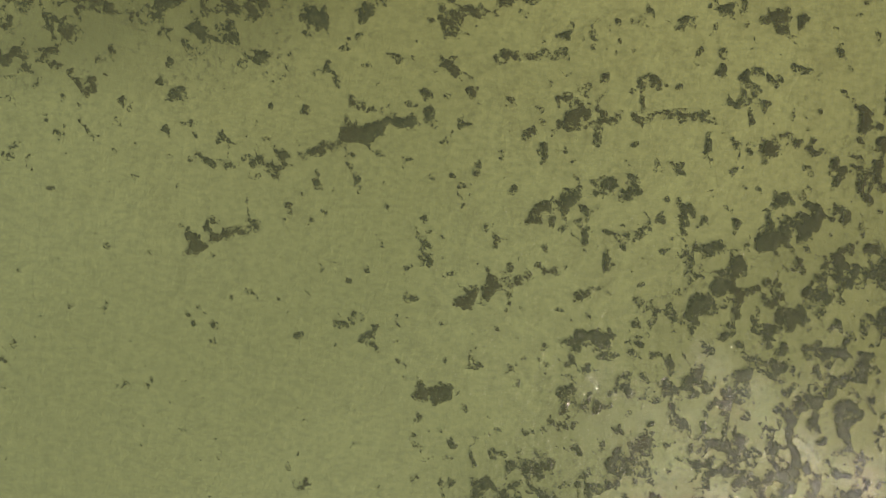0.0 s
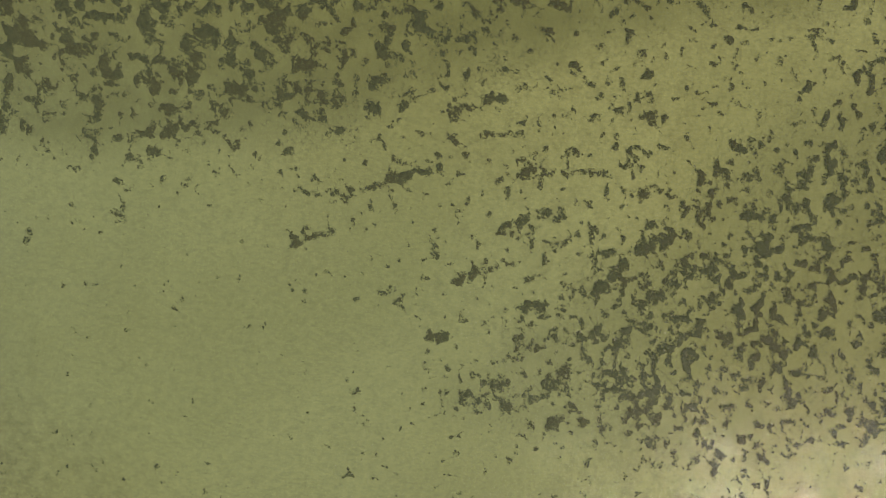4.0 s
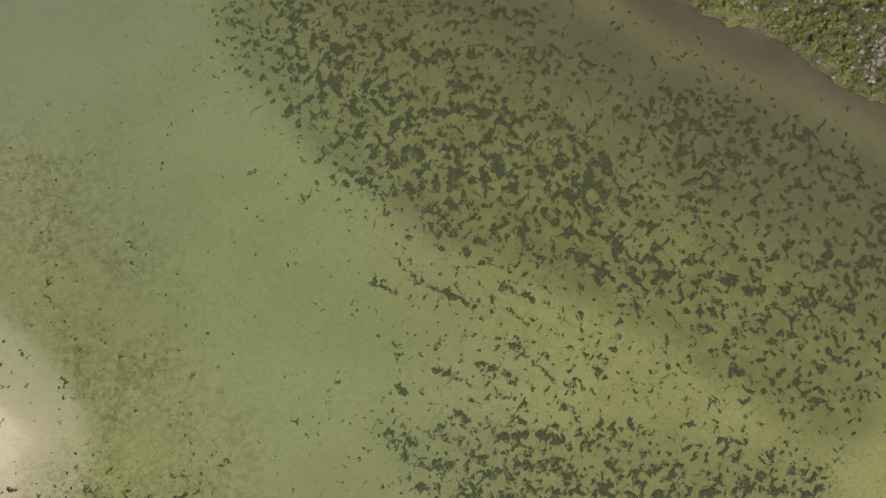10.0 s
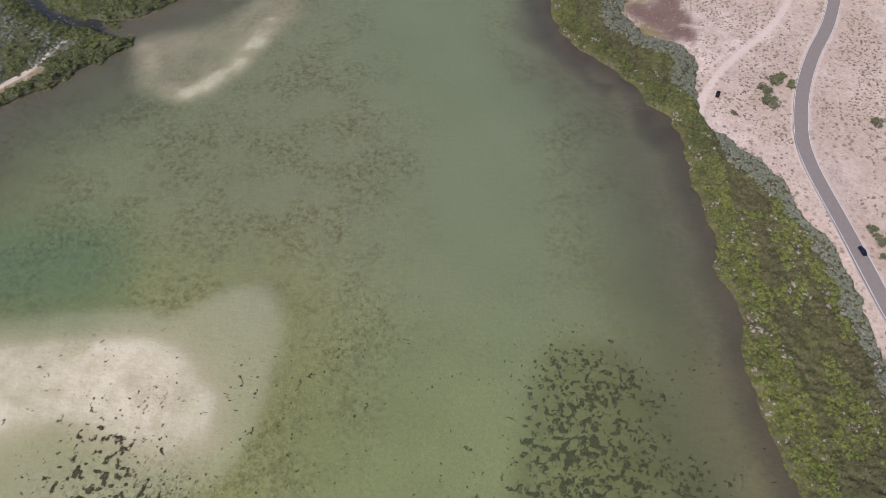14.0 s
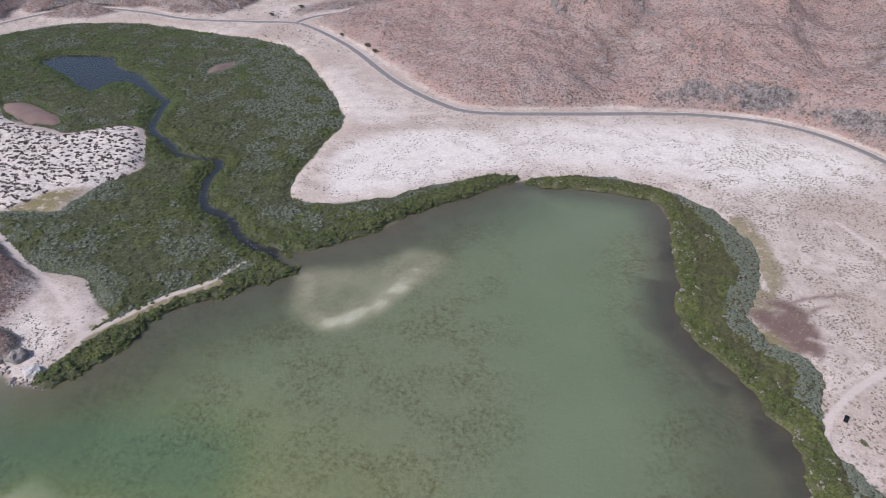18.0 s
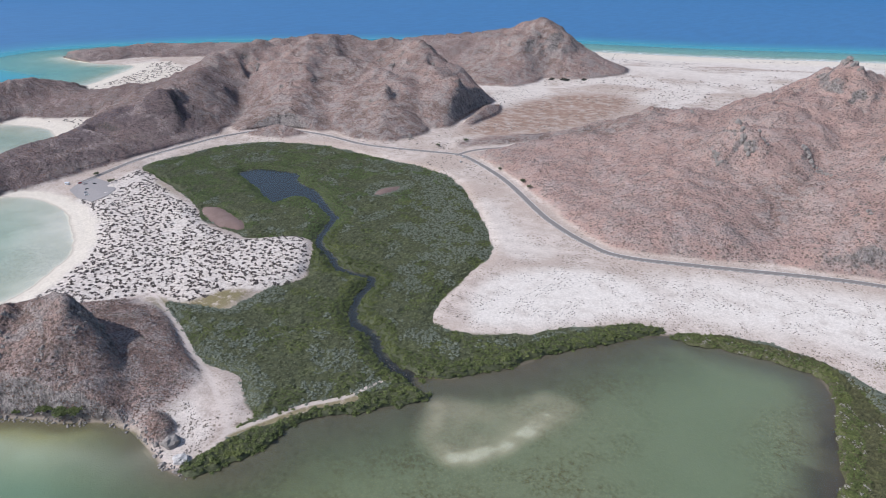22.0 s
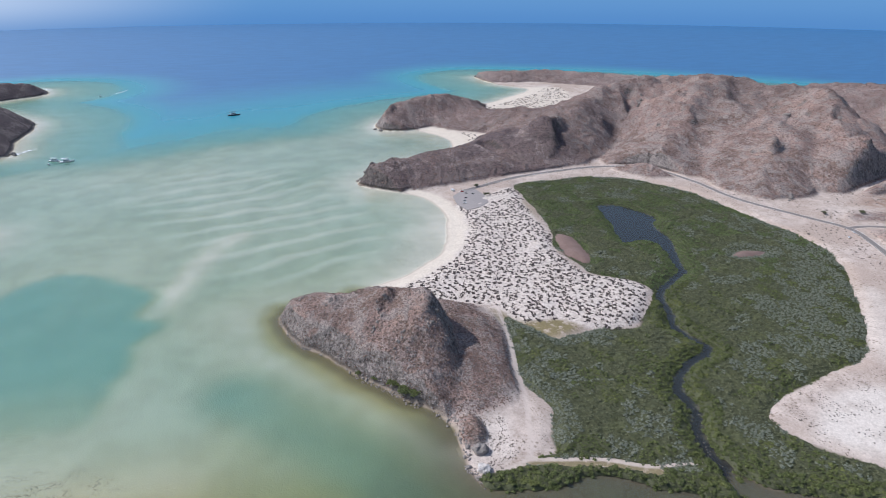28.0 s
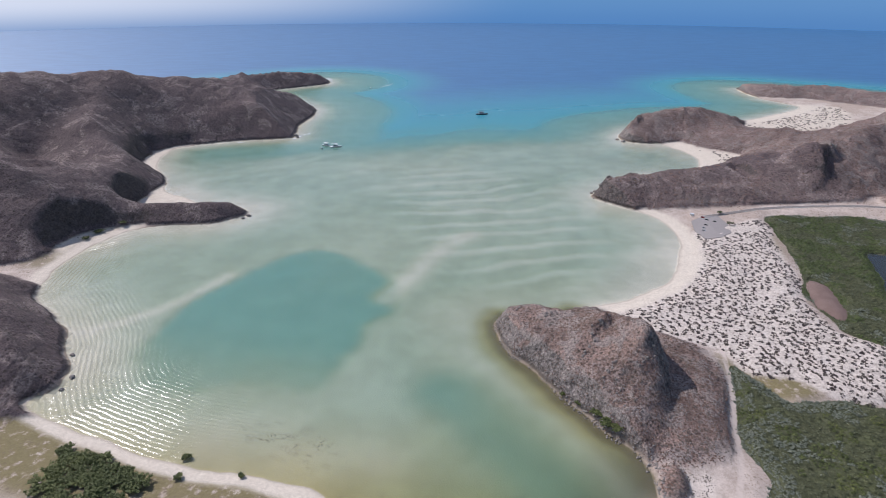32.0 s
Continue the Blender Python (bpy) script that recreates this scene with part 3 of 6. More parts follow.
def ground_material():
    m = Nodes("ground")
    sdc, rock, dn, mg = m.attr("shore"), m.attr("hill"), m.attr("dune"), m.attr("mangrove")
    big, mid, small = m.noise(0.012, 5), m.noise(0.09, 5), m.noise(0.9, 4)
    # desert soil and pale salt flats
    col = m.mix(m.step(mid, 0.35, 0.65), (0.50, 0.41, 0.35), (0.635, 0.535, 0.465))
    col = m.mix(m.step(big, 0.42, 0.62), col, (0.50, 0.40, 0.335))
    col = m.mix(m.math("MULTIPLY", m.attr("white"), m.step(mid, 0.25, 0.55, 0.55, 1.0)), col, (0.755, 0.68, 0.605))
    col = m.mix(m.math("MULTIPLY", m.attr("orange"), m.step(mid, 0.3, 0.6)), col, (0.34, 0.225, 0.17))
    scrub = m.math("MAXIMUM", m.math("MULTIPLY", m.step(m.cells(0.26), 0.34, 0.14), m.step(m.noise(0.03, 3), 0.40, 0.60)), m.math("MULTIPLY", m.step(m.cells(0.6), 0.34, 0.16), m.step(m.noise(0.06, 4), 0.42, 0.6, 0.0, 0.8)))
    east = m.t.nodes.new("ShaderNodeSeparateXYZ")
    m.t.links.new(m.pos, east.inputs[0])
    col = m.mix(m.math("MULTIPLY", m.step(m.math("ADD", east.outputs[0], m.math("MULTIPLY", mid, 40.0)), 140, 185), m.math("MULTIPLY", m.step(small, 0.3, 0.6, 0.4, 0.9), m.step(east.outputs[1], 270, 170, 0.15, 1.0))), col, (0.47, 0.345, 0.25))
    col = m.mix(m.math("MULTIPLY", m.attr("yellow"), m.step(m.noise(0.15, 6, 0.65), 0.28, 0.5)), col, (0.24, 0.20, 0.105))
    col = m.mix(m.math("MULTIPLY", scrub, m.step(m.attr("white"), 0.2, 0.8, 0.75, 0.25)), col, (0.20, 0.155, 0.11))
    # white dunes
    col = m.mix(m.step(dn, -4, 5), col, m.mix(m.step(m.noise(0.25, 5, 0.65), 0.3, 0.6), (0.50, 0.43, 0.37), (0.69, 0.61, 0.54)))
    # beaches, wet at the water's edge
    col = m.mix(m.attr("beach"), col, m.mix(mid, (0.66, 0.575, 0.475), (0.78, 0.70, 0.59)))
    grain = m.math("MULTIPLY", m.noise(1.7, 4, 0.7), m.noise(0.5, 5, 0.7))
    col = m.mix(m.step(grain, 0.14, 0.36, 0.5, 0.0), col, m.mix(1.0, col, (0.55, 0.52, 0.5), "MULTIPLY"))
    # worn tracks
    col = m.mix(m.step(m.math("ADD", m.attr("track"), m.math("MULTIPLY", small, 1.6)), 3.6, 1.6, 0.0, 0.8), col, (0.58, 0.49, 0.43))
    col = m.mix(m.attr("redmud"), col, m.mix(mid, (0.13, 0.082, 0.07), (0.225, 0.15, 0.13)))
    # hills: brown stony soil, grey rock where it is steep, dots of dry shrub
    soil = m.mix(m.step(m.noise(0.03, 6, 0.6), 0.35, 0.65), (0.22, 0.152, 0.128), (0.37, 0.255, 0.212))
    soil = m.mix(m.step(m.noise(0.35, 5, 0.65), 0.45, 0.7), soil, (0.33, 0.265, 0.235))
    soil = m.mix(m.attr("rosy"), soil, m.mix(m.noise(0.03, 5), (0.345, 0.225, 0.19), (0.475, 0.33, 0.28)))
    # darker tone: backlit shade and purple haze painted on southern hills, dark rock elsewhere
    soil = m.mix(m.math("MULTIPLY", m.attr("shade_and_dark_rock"), 0.93), soil, m.mix(m.noise(0.05, 5), (0.115, 0.09, 0.093), (0.18, 0.138, 0.138)))
    scree = m.math("MULTIPLY", m.step(m.noise(0.022, 5, 0.6, None, 1.2), 0.49, 0.62), m.step(m.noise(0.3, 4, 0.7), 0.35, 0.6))
    soil = m.mix(m.math("MULTIPLY", scree, 0.65), soil, (0.43, 0.35, 0.315))
    geo = m.t.nodes.new("ShaderNodeNewGeometry")
    sep = m.t.nodes.new("ShaderNodeSeparateXYZ")
    m.t.links.new(geo.outputs["Normal"], sep.inputs[0])
    steep = m.math("ADD", sep.outputs[2], m.math("MULTIPLY", m.noise(0.06, 5, 0.6), 0.55))
    stone = m.mix(m.step(m.noise(0.25, 6, 0.7), 0.3, 0.7), (0.10, 0.088, 0.085), (0.36, 0.315, 0.285))
    # the same painted shade darkens the steep stone
    stone = m.mix(m.math("MULTIPLY", m.attr("shade_and_dark_rock"), 0.85), stone, m.mix(m.noise(0.2, 5, 0.7), (0.06, 0.05, 0.048), (0.13, 0.105, 0.098)))
    soil = m.mix(m.step(steep, 1.04, 0.92), soil, stone)
    bush = m.math("MULTIPLY", m.step(m.cells(0.36), 0.42, 0.2), m.step(m.noise(0.05, 3), 0.30, 0.55))
    soil = m.mix(m.math("MULTIPLY", bush, 0.6), soil, (0.075, 0.055, 0.045))
    soil = m.mix(m.math("MULTIPLY", m.step(m.cells(0.17), 0.30, 0.12), 0.6), soil, (0.06, 0.048, 0.036))
    soil = m.mix(m.math("MULTIPLY", m.step(m.cells(0.8), 0.22, 0.08), 0.15), soil, (0.46, 0.39, 0.35))
    speck = m.math("ADD", m.math("MULTIPLY", m.noise(0.75, 3, 0.6), 0.6), m.math("MULTIPLY", m.noise(0.22, 3, 0.6), 0.4))
    soil = m.mix(m.math("MULTIPLY", m.step(speck, 0.38, 0.55, 0.55, 0.0), m.math("SUBTRACT", 1.0, m.math("MULTIPLY", m.attr("rosy"), 0.4))), soil, m.mix(1.0, soil, (0.36, 0.34, 0.34), "MULTIPLY"))
    soil = m.mix(m.step(speck, 0.52, 0.68, 0.0, 0.42), soil, m.mix(1.0, soil, (1.55, 1.5, 1.45), "MULTIPLY"))
    ledge = m.noise(0.06, 6, 0.6, None, 0.6)
    bare = m.step(ledge, 0.48, 0.57)
    stone = m.mix(m.step(m.noise(0.55, 6, 0.7), 0.36, 0.62), (0.185, 0.158, 0.145), (0.44, 0.378, 0.34))
    stone = m.mix(m.math("MULTIPLY", m.attr("shade_and_dark_rock"), 0.85), stone, (0.10, 0.082, 0.076))
    soil = m.mix(m.math("MULTIPLY", bare, m.math("MULTIPLY", m.step(m.attr("rosy"), 0.2, 0.9, 0.7, 0.28), m.step(m.attr("shade_and_dark_rock"), 0.2, 1.0, 1.0, 0.15))), soil, stone)
    edge = m.math("ADD", rock, m.math("MULTIPLY", m.math("SUBTRACT", m.noise(0.12, 4), 0.5), 3.0))
    col = m.mix(m.step(edge, 0.5, 2.6), col, soil)
    # mud under the mangroves, ponds and the shore line
    col = m.mix(m.step(mg, -2, 3), col, m.mix(mid, (0.055, 0.058, 0.025), (0.085, 0.085, 0.04)))
    wet_col = m.mix(m.step(mg, -14, -4), (0.22, 0.175, 0.125), (0.10, 0.08, 0.055))
    wet = m.step(m.math("ADD", sdc, m.math("MULTIPLY", small, 2.0)), 4.5, 0.6)
    col = m.mix(m.math("MULTIPLY", wet, m.step(m.attr("beach"), 0.2, 0.8, 0.8, 0.35)), col, wet_col)
    # under water: olive sand, brown algae, sea grass, dark mud by the mangroves, pale sand in the bay
    north = m.step(m.math("ADD", east.outputs[1], m.math("MULTIPLY", mid, 60.0)), 70, 220)
    bed = m.mix(m.step(m.noise(0.02, 5), 0.38, 0.62), (0.385, 0.335, 0.13), (0.455, 0.40, 0.165))
    bed = m.mix(north, bed, (0.295, 0.28, 0.18))
    zone = m.step(m.noise(0.035, 5, 0.6), 0.36, 0.62, 0.25, 1.0)
    algae = m.math("MULTIPLY", m.math("MULTIPLY", m.step(m.noise(0.5, 7, 0.72), 0.36, 0.70), zone), m.attr("algae"))
    bed = m.mix(algae, bed, m.mix(north, (0.17, 0.125, 0.043), (0.15, 0.11, 0.05)))
    # streaky sand texture, with ripples of refracted light put into the bed colour
    bed = m.mix(m.step(m.noise(2.2, 4, 0.7, m.stretch(1, 0.5, 1, 30)), 0.35, 0.7, 0.0, 0.6), bed, m.mix(1.0, bed, (0.62, 0.62, 0.62), "MULTIPLY"))
    dens = m.attr("grass")
    bed = m.mix(m.math("MULTIPLY", m.step(dens, 0.1, 0.9), m.step(m.noise(0.12, 5, 0.65), 0.3, 0.65, 0.55, 1.0)), bed, (0.195, 0.17, 0.058))
    shreds = m.math("MULTIPLY", m.step(m.noise(1.5, 6, 0.72), 0.50, 0.62), m.step(m.noise(0.16, 4, 0.6), 0.40, 0.62))
    bed = m.mix(m.math("MULTIPLY", shreds, m.step(dens, 0.02, 0.5, 0.12, 0.75)), bed, (0.12, 0.105, 0.042))
    bed = m.mix(m.attr("mud"), bed, m.mix(m.noise(0.08, 5), (0.042, 0.035, 0.034), (0.10, 0.08, 0.058)))
    bed = m.mix(m.attr("pale"), bed, m.mix(m.step(m.noise(0.03, 5), 0.35, 0.65), (0.56, 0.525, 0.42), (0.66, 0.615, 0.51)))
    bed = m.mix(m.attr("bar"), bed, m.mix(m.step(m.attr("bar"), 0.45, 0.85), (0.52, 0.43, 0.30), m.mix(m.step(m.noise(0.05, 7, 0.68), 0.36, 0.6), (0.50, 0.44, 0.30), (0.68, 0.62, 0.47))))
    weed = m.math("MULTIPLY", m.attr("weed"), m.step(m.noise(0.8, 5, 0.65), 0.50, 0.60))
    bed = m.mix(weed, bed, (0.07, 0.05, 0.03))
    col = m.mix(m.step(sdc, 0.6, -1.0), col, bed)
    col = m.mix(m.attr("pond"), col, (0.022, 0.022, 0.026))
    rough_h = m.math("ADD", m.math("MULTIPLY", m.noise(0.5, 6, 0.65), m.step(rock, 0.5, 4, 0.25, 2.4)), m.math("MULTIPLY", small, 0.12))
    rough_h = m.math("ADD", rough_h, m.math("MULTIPLY", ledge, m.step(rock, 0.5, 5, 0.0, 7.0)))
    return m.surface(col, 0.9, 0, m.bump(rough_h, 0.9, 1.2), 0.15)


def water_material():
    m = Nodes("sea_water")
    d = m.attr("depth")
    body = m.node("ShaderNodeCombineColor")
    for k, c in enumerate((0.11, 0.025, 0.05)):
        m.put(body.inputs[k], m.math("EXPONENT", m.math("MULTIPLY", d, -c)))
    clear = m.node("ShaderNodeBsdfTransparent", Color=body.outputs[0])
    murk = m.mix(m.attr("lagoon"), (0.225, 0.305, 0.225), (0.170, 0.198, 0.098))
    murk = m.mix(m.step(d, 1.4, 4.0), murk, m.mix(m.attr("lagoon"), (0.12, 0.335, 0.315), (0.07, 0.155, 0.115)))
    murk = m.mix(m.step(d, 3.5, 7), murk, (0.055, 0.35, 0.43))
    murk = m.mix(m.step(d, 5.5, 18), murk, m.mix(m.step(m.noise(0.03, 5, 0.65, m.stretch(1, 0.3, 1, 20)), 0.35, 0.65), (0.013, 0.125, 0.295), (0.021, 0.152, 0.35)))
    scatter = m.node("ShaderNodeBsdfDiffuse", Color=murk)
    fac = m.math("SUBTRACT", 1.0, m.math("EXPONENT", m.math("MULTIPLY", d, -0.20)))
    under = m.node("ShaderNodeMixShader", Fac=fac)
    m.t.links.new(clear.outputs[0], under.inputs[1])
    m.t.links.new(scatter.outputs[0], under.inputs[2])
    calm = m.math("SUBTRACT", 1.0, m.math("MULTIPLY", m.attr("lagoon"), 0.93))
    wave = m.math("MULTIPLY", m.math("ADD", m.math("MULTIPLY", m.noise(2.4, 4, 0.65, m.stretch(1, 0.4, 1, 25)), 0.34), m.math("MULTIPLY", m.noise(0.15, 3, 0.5, m.stretch(1, 0.35, 1, 20)), 0.7)), calm)
    wave = m.math("ADD", wave, m.math("MULTIPLY", m.noise(1.2, 3, 0.6, m.stretch(0.5, 1.0)), m.math("MULTIPLY", m.attr("lagoon"), 0.8)))
    swell = m.math("SINE", m.math("ADD", m.math("MULTIPLY", m.attr("beach_way"), 1.55), m.math("MULTIPLY", m.noise(0.03, 3), 9.0)))
    wave = m.math("ADD", wave, m.math("MULTIPLY", m.math("MULTIPLY", swell, m.math("MULTIPLY", m.attr("ripple"), m.step(m.attr("beach_way"), 190, 8, 0.0, 0.95))), m.step(m.noise(0.04, 3), 0.2, 0.8, 0.35, 1.0)))
    bump = m.bump(m.math("MULTIPLY", wave, m.attr("moving")), 0.75, 0.4)
    gloss = m.node("ShaderNodeBsdfGlossy", Roughness=m.math("SUBTRACT", m.step(d, 5, 14, 0.17, 0.40), m.math("MULTIPLY", m.attr("lagoon"), 0.125)), Normal=bump)
    fres = m.node("ShaderNodeFresnel", IOR=1.33, Normal=bump)
    top = m.node("ShaderNodeMixShader", Fac=m.math("MINIMUM", fres.outputs[0], 0.27))
    m.t.links.new(under.outputs[0], top.inputs[1])
    m.t.links.new(gloss.outputs[0], top.inputs[2])
    return m.done(top.outputs[0])


def leaf_material(name, dark, light, yellow):
    m = Nodes(name)
    rnd = m.t.nodes.new("ShaderNodeNewGeometry").outputs["Random Per Island"]
    crown = m.math("ADD", m.math("MULTIPLY", m.step(m.noise(1.2, 3, 0.6), 0.32, 0.68), 0.7), m.math("MULTIPLY", rnd, 0.3))
    col = m.mix(crown, dark, light)
    col = m.mix(m.step(m.noise(0.05, 4), 0.45, 0.7, 0.0, 0.6), col, yellow)
    col = m.mix(m.step(m.noise(2.5, 3), 0.3, 0.7), m.mix(0.5, col, dark), col)
    col = m.mix(m.step(m.noise(0.22, 4, 0.65), 0.36, 0.62, 0.5, 0.0), col, dark)
    return m.surface(col, 0.65, 0, m.bump(m.noise(4, 3), 0.6, 0.3), 0.25)


GROUND, WATER = ground_material(), water_material()
ASPHALT = plain("asphalt", (0.215, 0.19, 0.175), 0.9, 0, 0.15, 0.6)
PAINT = plain("road_paint", (0.72, 0.71, 0.68), 0.7)
LEAF = leaf_material("mangrove_leaf", (0.052, 0.066, 0.021), (0.21, 0.235, 0.08), (0.22, 0.23, 0.07))
LEAF_DULL = leaf_material("mangrove_dull", (0.068, 0.074, 0.038), (0.255, 0.258, 0.15), (0.19, 0.205, 0.085))
LEAF_GREY = leaf_material("grey_saltbush", (0.13, 0.145, 0.105), (0.27, 0.28, 0.22), (0.19, 0.20, 0.15))
LEAF_DRY = leaf_material("dry_shrub", (0.115, 0.095, 0.083), (0.29, 0.24, 0.20), (0.19, 0.16, 0.115))

# ---- ground and water sheets ----


def near_line(pts, a, b):
    return ramp(-line_distance(WX, WY, np.array(pts, float)), -b, -a)


def patch(pts, soft=10.0):
    return ramp(area(WX, WY, smooth_line(pts, True)), -soft, soft)


beach = np.maximum.reduce([
    near_line([(-532, 69), (-559, 119), (-594, 160), (-634, 185), (-681, 202), (-715, 209), (-761, 209), (-800, 197), (-827, 174), (-850, 148)], 16, 26),
    near_line([(-1050, 310), (-1075, 322), (-1129, 325), (-1180, 305), (-1206, 292)], 26, 60),
    near_line([(-1440, 490), (-1454, 524), (-1503, 583), (-1562, 647), (-1612, 690)], 26, 60),
    near_line([(-287, -95), (-296, -131), (-299, -168), (-306, -212), (-319, -250), (-335, -297), (-350, -330)], 9, 14),
    near_line([(-480, -397), (-510, -434), (-528, -446), (-566, -462), (-602, -465), (-644, -461), (-680, -450)], 12, 20),
    near_line([(-775, -345), (-795, -380), (-818, -437), (-850, -484)], 18, 34),
    near_line([(-906, -512), (-944, -539), (-985, -568), (-1020, -578)], 14, 26),
    near_line([(-1000, 1600), (-697, 1732), (-395, 1890), (-168, 1993), (200, 2120)], 60, 130)]) * ramp(sd, -4, 1)
beach = np.maximum(beach, ramp(cove_d, -8, 6) * ramp(-X, 0, 100) * ramp(sd, -4, 1) * (0.75 + 0.25 * ramp(fbm(X, Y, 16, 3, 60), 0.4, 0.6)))
white = np.maximum.reduce([0.5 * patch([(-333, 116), (-324, 138), (-289, 132), (-275, 113), (-284, 101), (-315, 105)], 5), patch(WHITE_A), patch(WHITE_B, 22), patch(WHITE_C, 22), 0.8 * ramp(Y, 1250, 1500) * ramp(fbm(X + 0.5 * Y, 3.0 * Y - 1.4 * X, 160, 4, 75), 0.38, 0.6)])
orange = patch(ORANGE, 30)
redmud = np.maximum.reduce([patch(RED_MUD, 3), 0.8 * near_line([(43, 338), (56, 354), (75, 367)], 0.6, 2.4), 0.8 * near_line([(46, 329), (57, 339), (75, 357)], 0.6, 2.4)]) * ramp(fbm(X, Y, 9, 3, 64), 0.3, 0.45)
redmud = np.maximum(redmud, 0.9 * ramp(mudflat, -2.5, 0.5))
grass = np.maximum.reduce([patch(GRASS_A, 9), 0.5 * patch(GRASS_B, 8), 0.95 * patch(GRASS_FAINT, 12)])
grass = np.maximum(grass, 0.15 * patch(GRASS_MID, 30)) * (1 - bar)
dark_weed = near_line([(-20, 375), (-16, 345), (-2, 300), (25, 276), (45, 258), (58, 240)], 10, 32)
SHORE_EAST = [(120, -205), (160, -130), (150, -40)] + COAST_EAST
mud = np.maximum.reduce([0.9 * near_line(SHORE_EAST, 5, 34), 0.66 * near_line(SHORE_EAST[:20], 22, 74), 0.75 * near_line(COAST_NORTH, 10, 80)])
mud = np.maximum(mud, 0.97 * dark_weed * ramp(fbm(X, Y, 22, 3, 26), 0.32, 0.5))
mud = np.maximum.reduce([mud, 0.75 * near_line(COAST_HILL, 3, 16), 0.15 * near_line(COAST_HILL, 10, 40)]) * (1 - bar)
weed = np.maximum(0.5 * patch([(-112, 40), (-92, 46), (-80, 40), (-68, 20), (-90, -15), (-135, -5), (-135, 25)], 16), 0.45 * patch([(-642, 120), (-660, 152), (-619, 173), (-591, 162), (-582, 133), (-599, 111)], 16))
weed = np.maximum(weed, 0.7 * patch([(-353, -171), (-346, -117), (-310, -95), (-320, -150)], 10) * (fbm(X, Y, 5, 2, 28) > 0.62))
algae = np.clip(0.15 + 0.85 * east_bay - 0.25 * blue - 0.8 * ramp(-line_distance(WX, WY, CHANNEL), -42, -8), 0, 1) * (1 - mix_out) * (1 - 0.7 * shelf) * (1 - 0.6 * patch(GRASS_MID, 20))
pale = np.clip(1 - east_bay, 0, 1) * ramp(-X, 230, 420) * (0.82 + 0.18 * ramp(fbm(X, Y, 150, 2, 27), 0.3, 0.66)) * (1 - 0.3 * blue)
pale = np.clip(np.maximum.reduce([pale + 0.35 * lines, 0.30 * shelf, spit, 0.10 * channel, ramp(Y, 900, 1000)]), 0, 1) * (creek < -3) * (1 - near_line(COAST_HILL, 6, 30))
pond = ramp(creek, -1.5, 0.5) * (sd > -2)
GRASS_STRIP = [(-277, 140), (-271, 163), (-265, 184), (-252, 207)]
yellow = np.maximum.reduce([patch([(-467, 181), (-447, 197), (-434, 231), (-416, 241), (-411, 208), (-431, 185)], 6), patch([(-340, -345), (-345, -310), (-312, -241), (-300, -165), (-288, -105), (-262, -110), (-255, -230), (-290, -340)], 10), 0.6 * patch([(-765, 258), (-700, 235), (-672, 300), (-740, 322)], 18), patch([(34, 316), (46, 317), (55, 305), (46, 300), (37, 307)], 3),
                            0.9 * near_line(GRASS_STRIP, 3, 6), 0.8 * near_line([(12, 420), (30, 390), (36, 365), (34, 330)], 4, 10), 0.7 * near_line([(-690, -470), (-640, -480), (-590, -490)], 10, 30)])
rosy = np.maximum(ramp(X + 0.35 * (Y - 600), -560, -380) * (Y > 400) * ramp(fbm(X, Y, 130, 3, 97), 0.3, 0.5), 0.4 * ramp(fbm(X, Y, 160, 3, 98), 0.45, 0.65) * (Y > 300))
# south: shade of backlit slopes put into colour; other terms: darker rock
shade_and_dark_rock = ramp(-Y, 240, 330) + 0.5 * ramp(-X, 900, 1010) * (Y > 240) * ramp(fbm(X, Y, 150, 3, 73), 0.3, 0.55) + 0.7 * near_line([(-872, 128), (-890, 150), (-905, 190), (-940, 290), (-915, 400)], 60, 110)
white = np.maximum(white, 0.5 * patch([(-412, 534), (-378, 521), (-318, 478), (-274, 470), (-282, 437), (-320, 439), (-371, 484)], 8))
white = np.maximum(white, 0.7 * ramp(Y, 640, 780) * (X < -250) * ramp(fbm(X, Y, 80, 4, 70), 0.42, 0.58) * (1 - orange))
beach_way = line_distance(X, Y, np.array([(-287, -95), (-296, -131), (-306, -212), (-335, -297), (-370, -325), (-430, -354), (-480, -397), (-528, -446), (-602, -465)], float))
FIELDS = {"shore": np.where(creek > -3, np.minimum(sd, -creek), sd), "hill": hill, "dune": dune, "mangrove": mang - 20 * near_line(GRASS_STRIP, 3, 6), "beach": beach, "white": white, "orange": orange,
          "track": np.minimum(trail_d, np.clip(road_d - 2.6, 0, None)), "grass": grass, "algae": algae, "bar": bar, "pale": pale, "mud": mud, "weed": weed, "pond": pond, "yellow": yellow, "rosy": rosy, "shade_and_dark_rock": shade_and_dark_rock, "redmud": redmud}


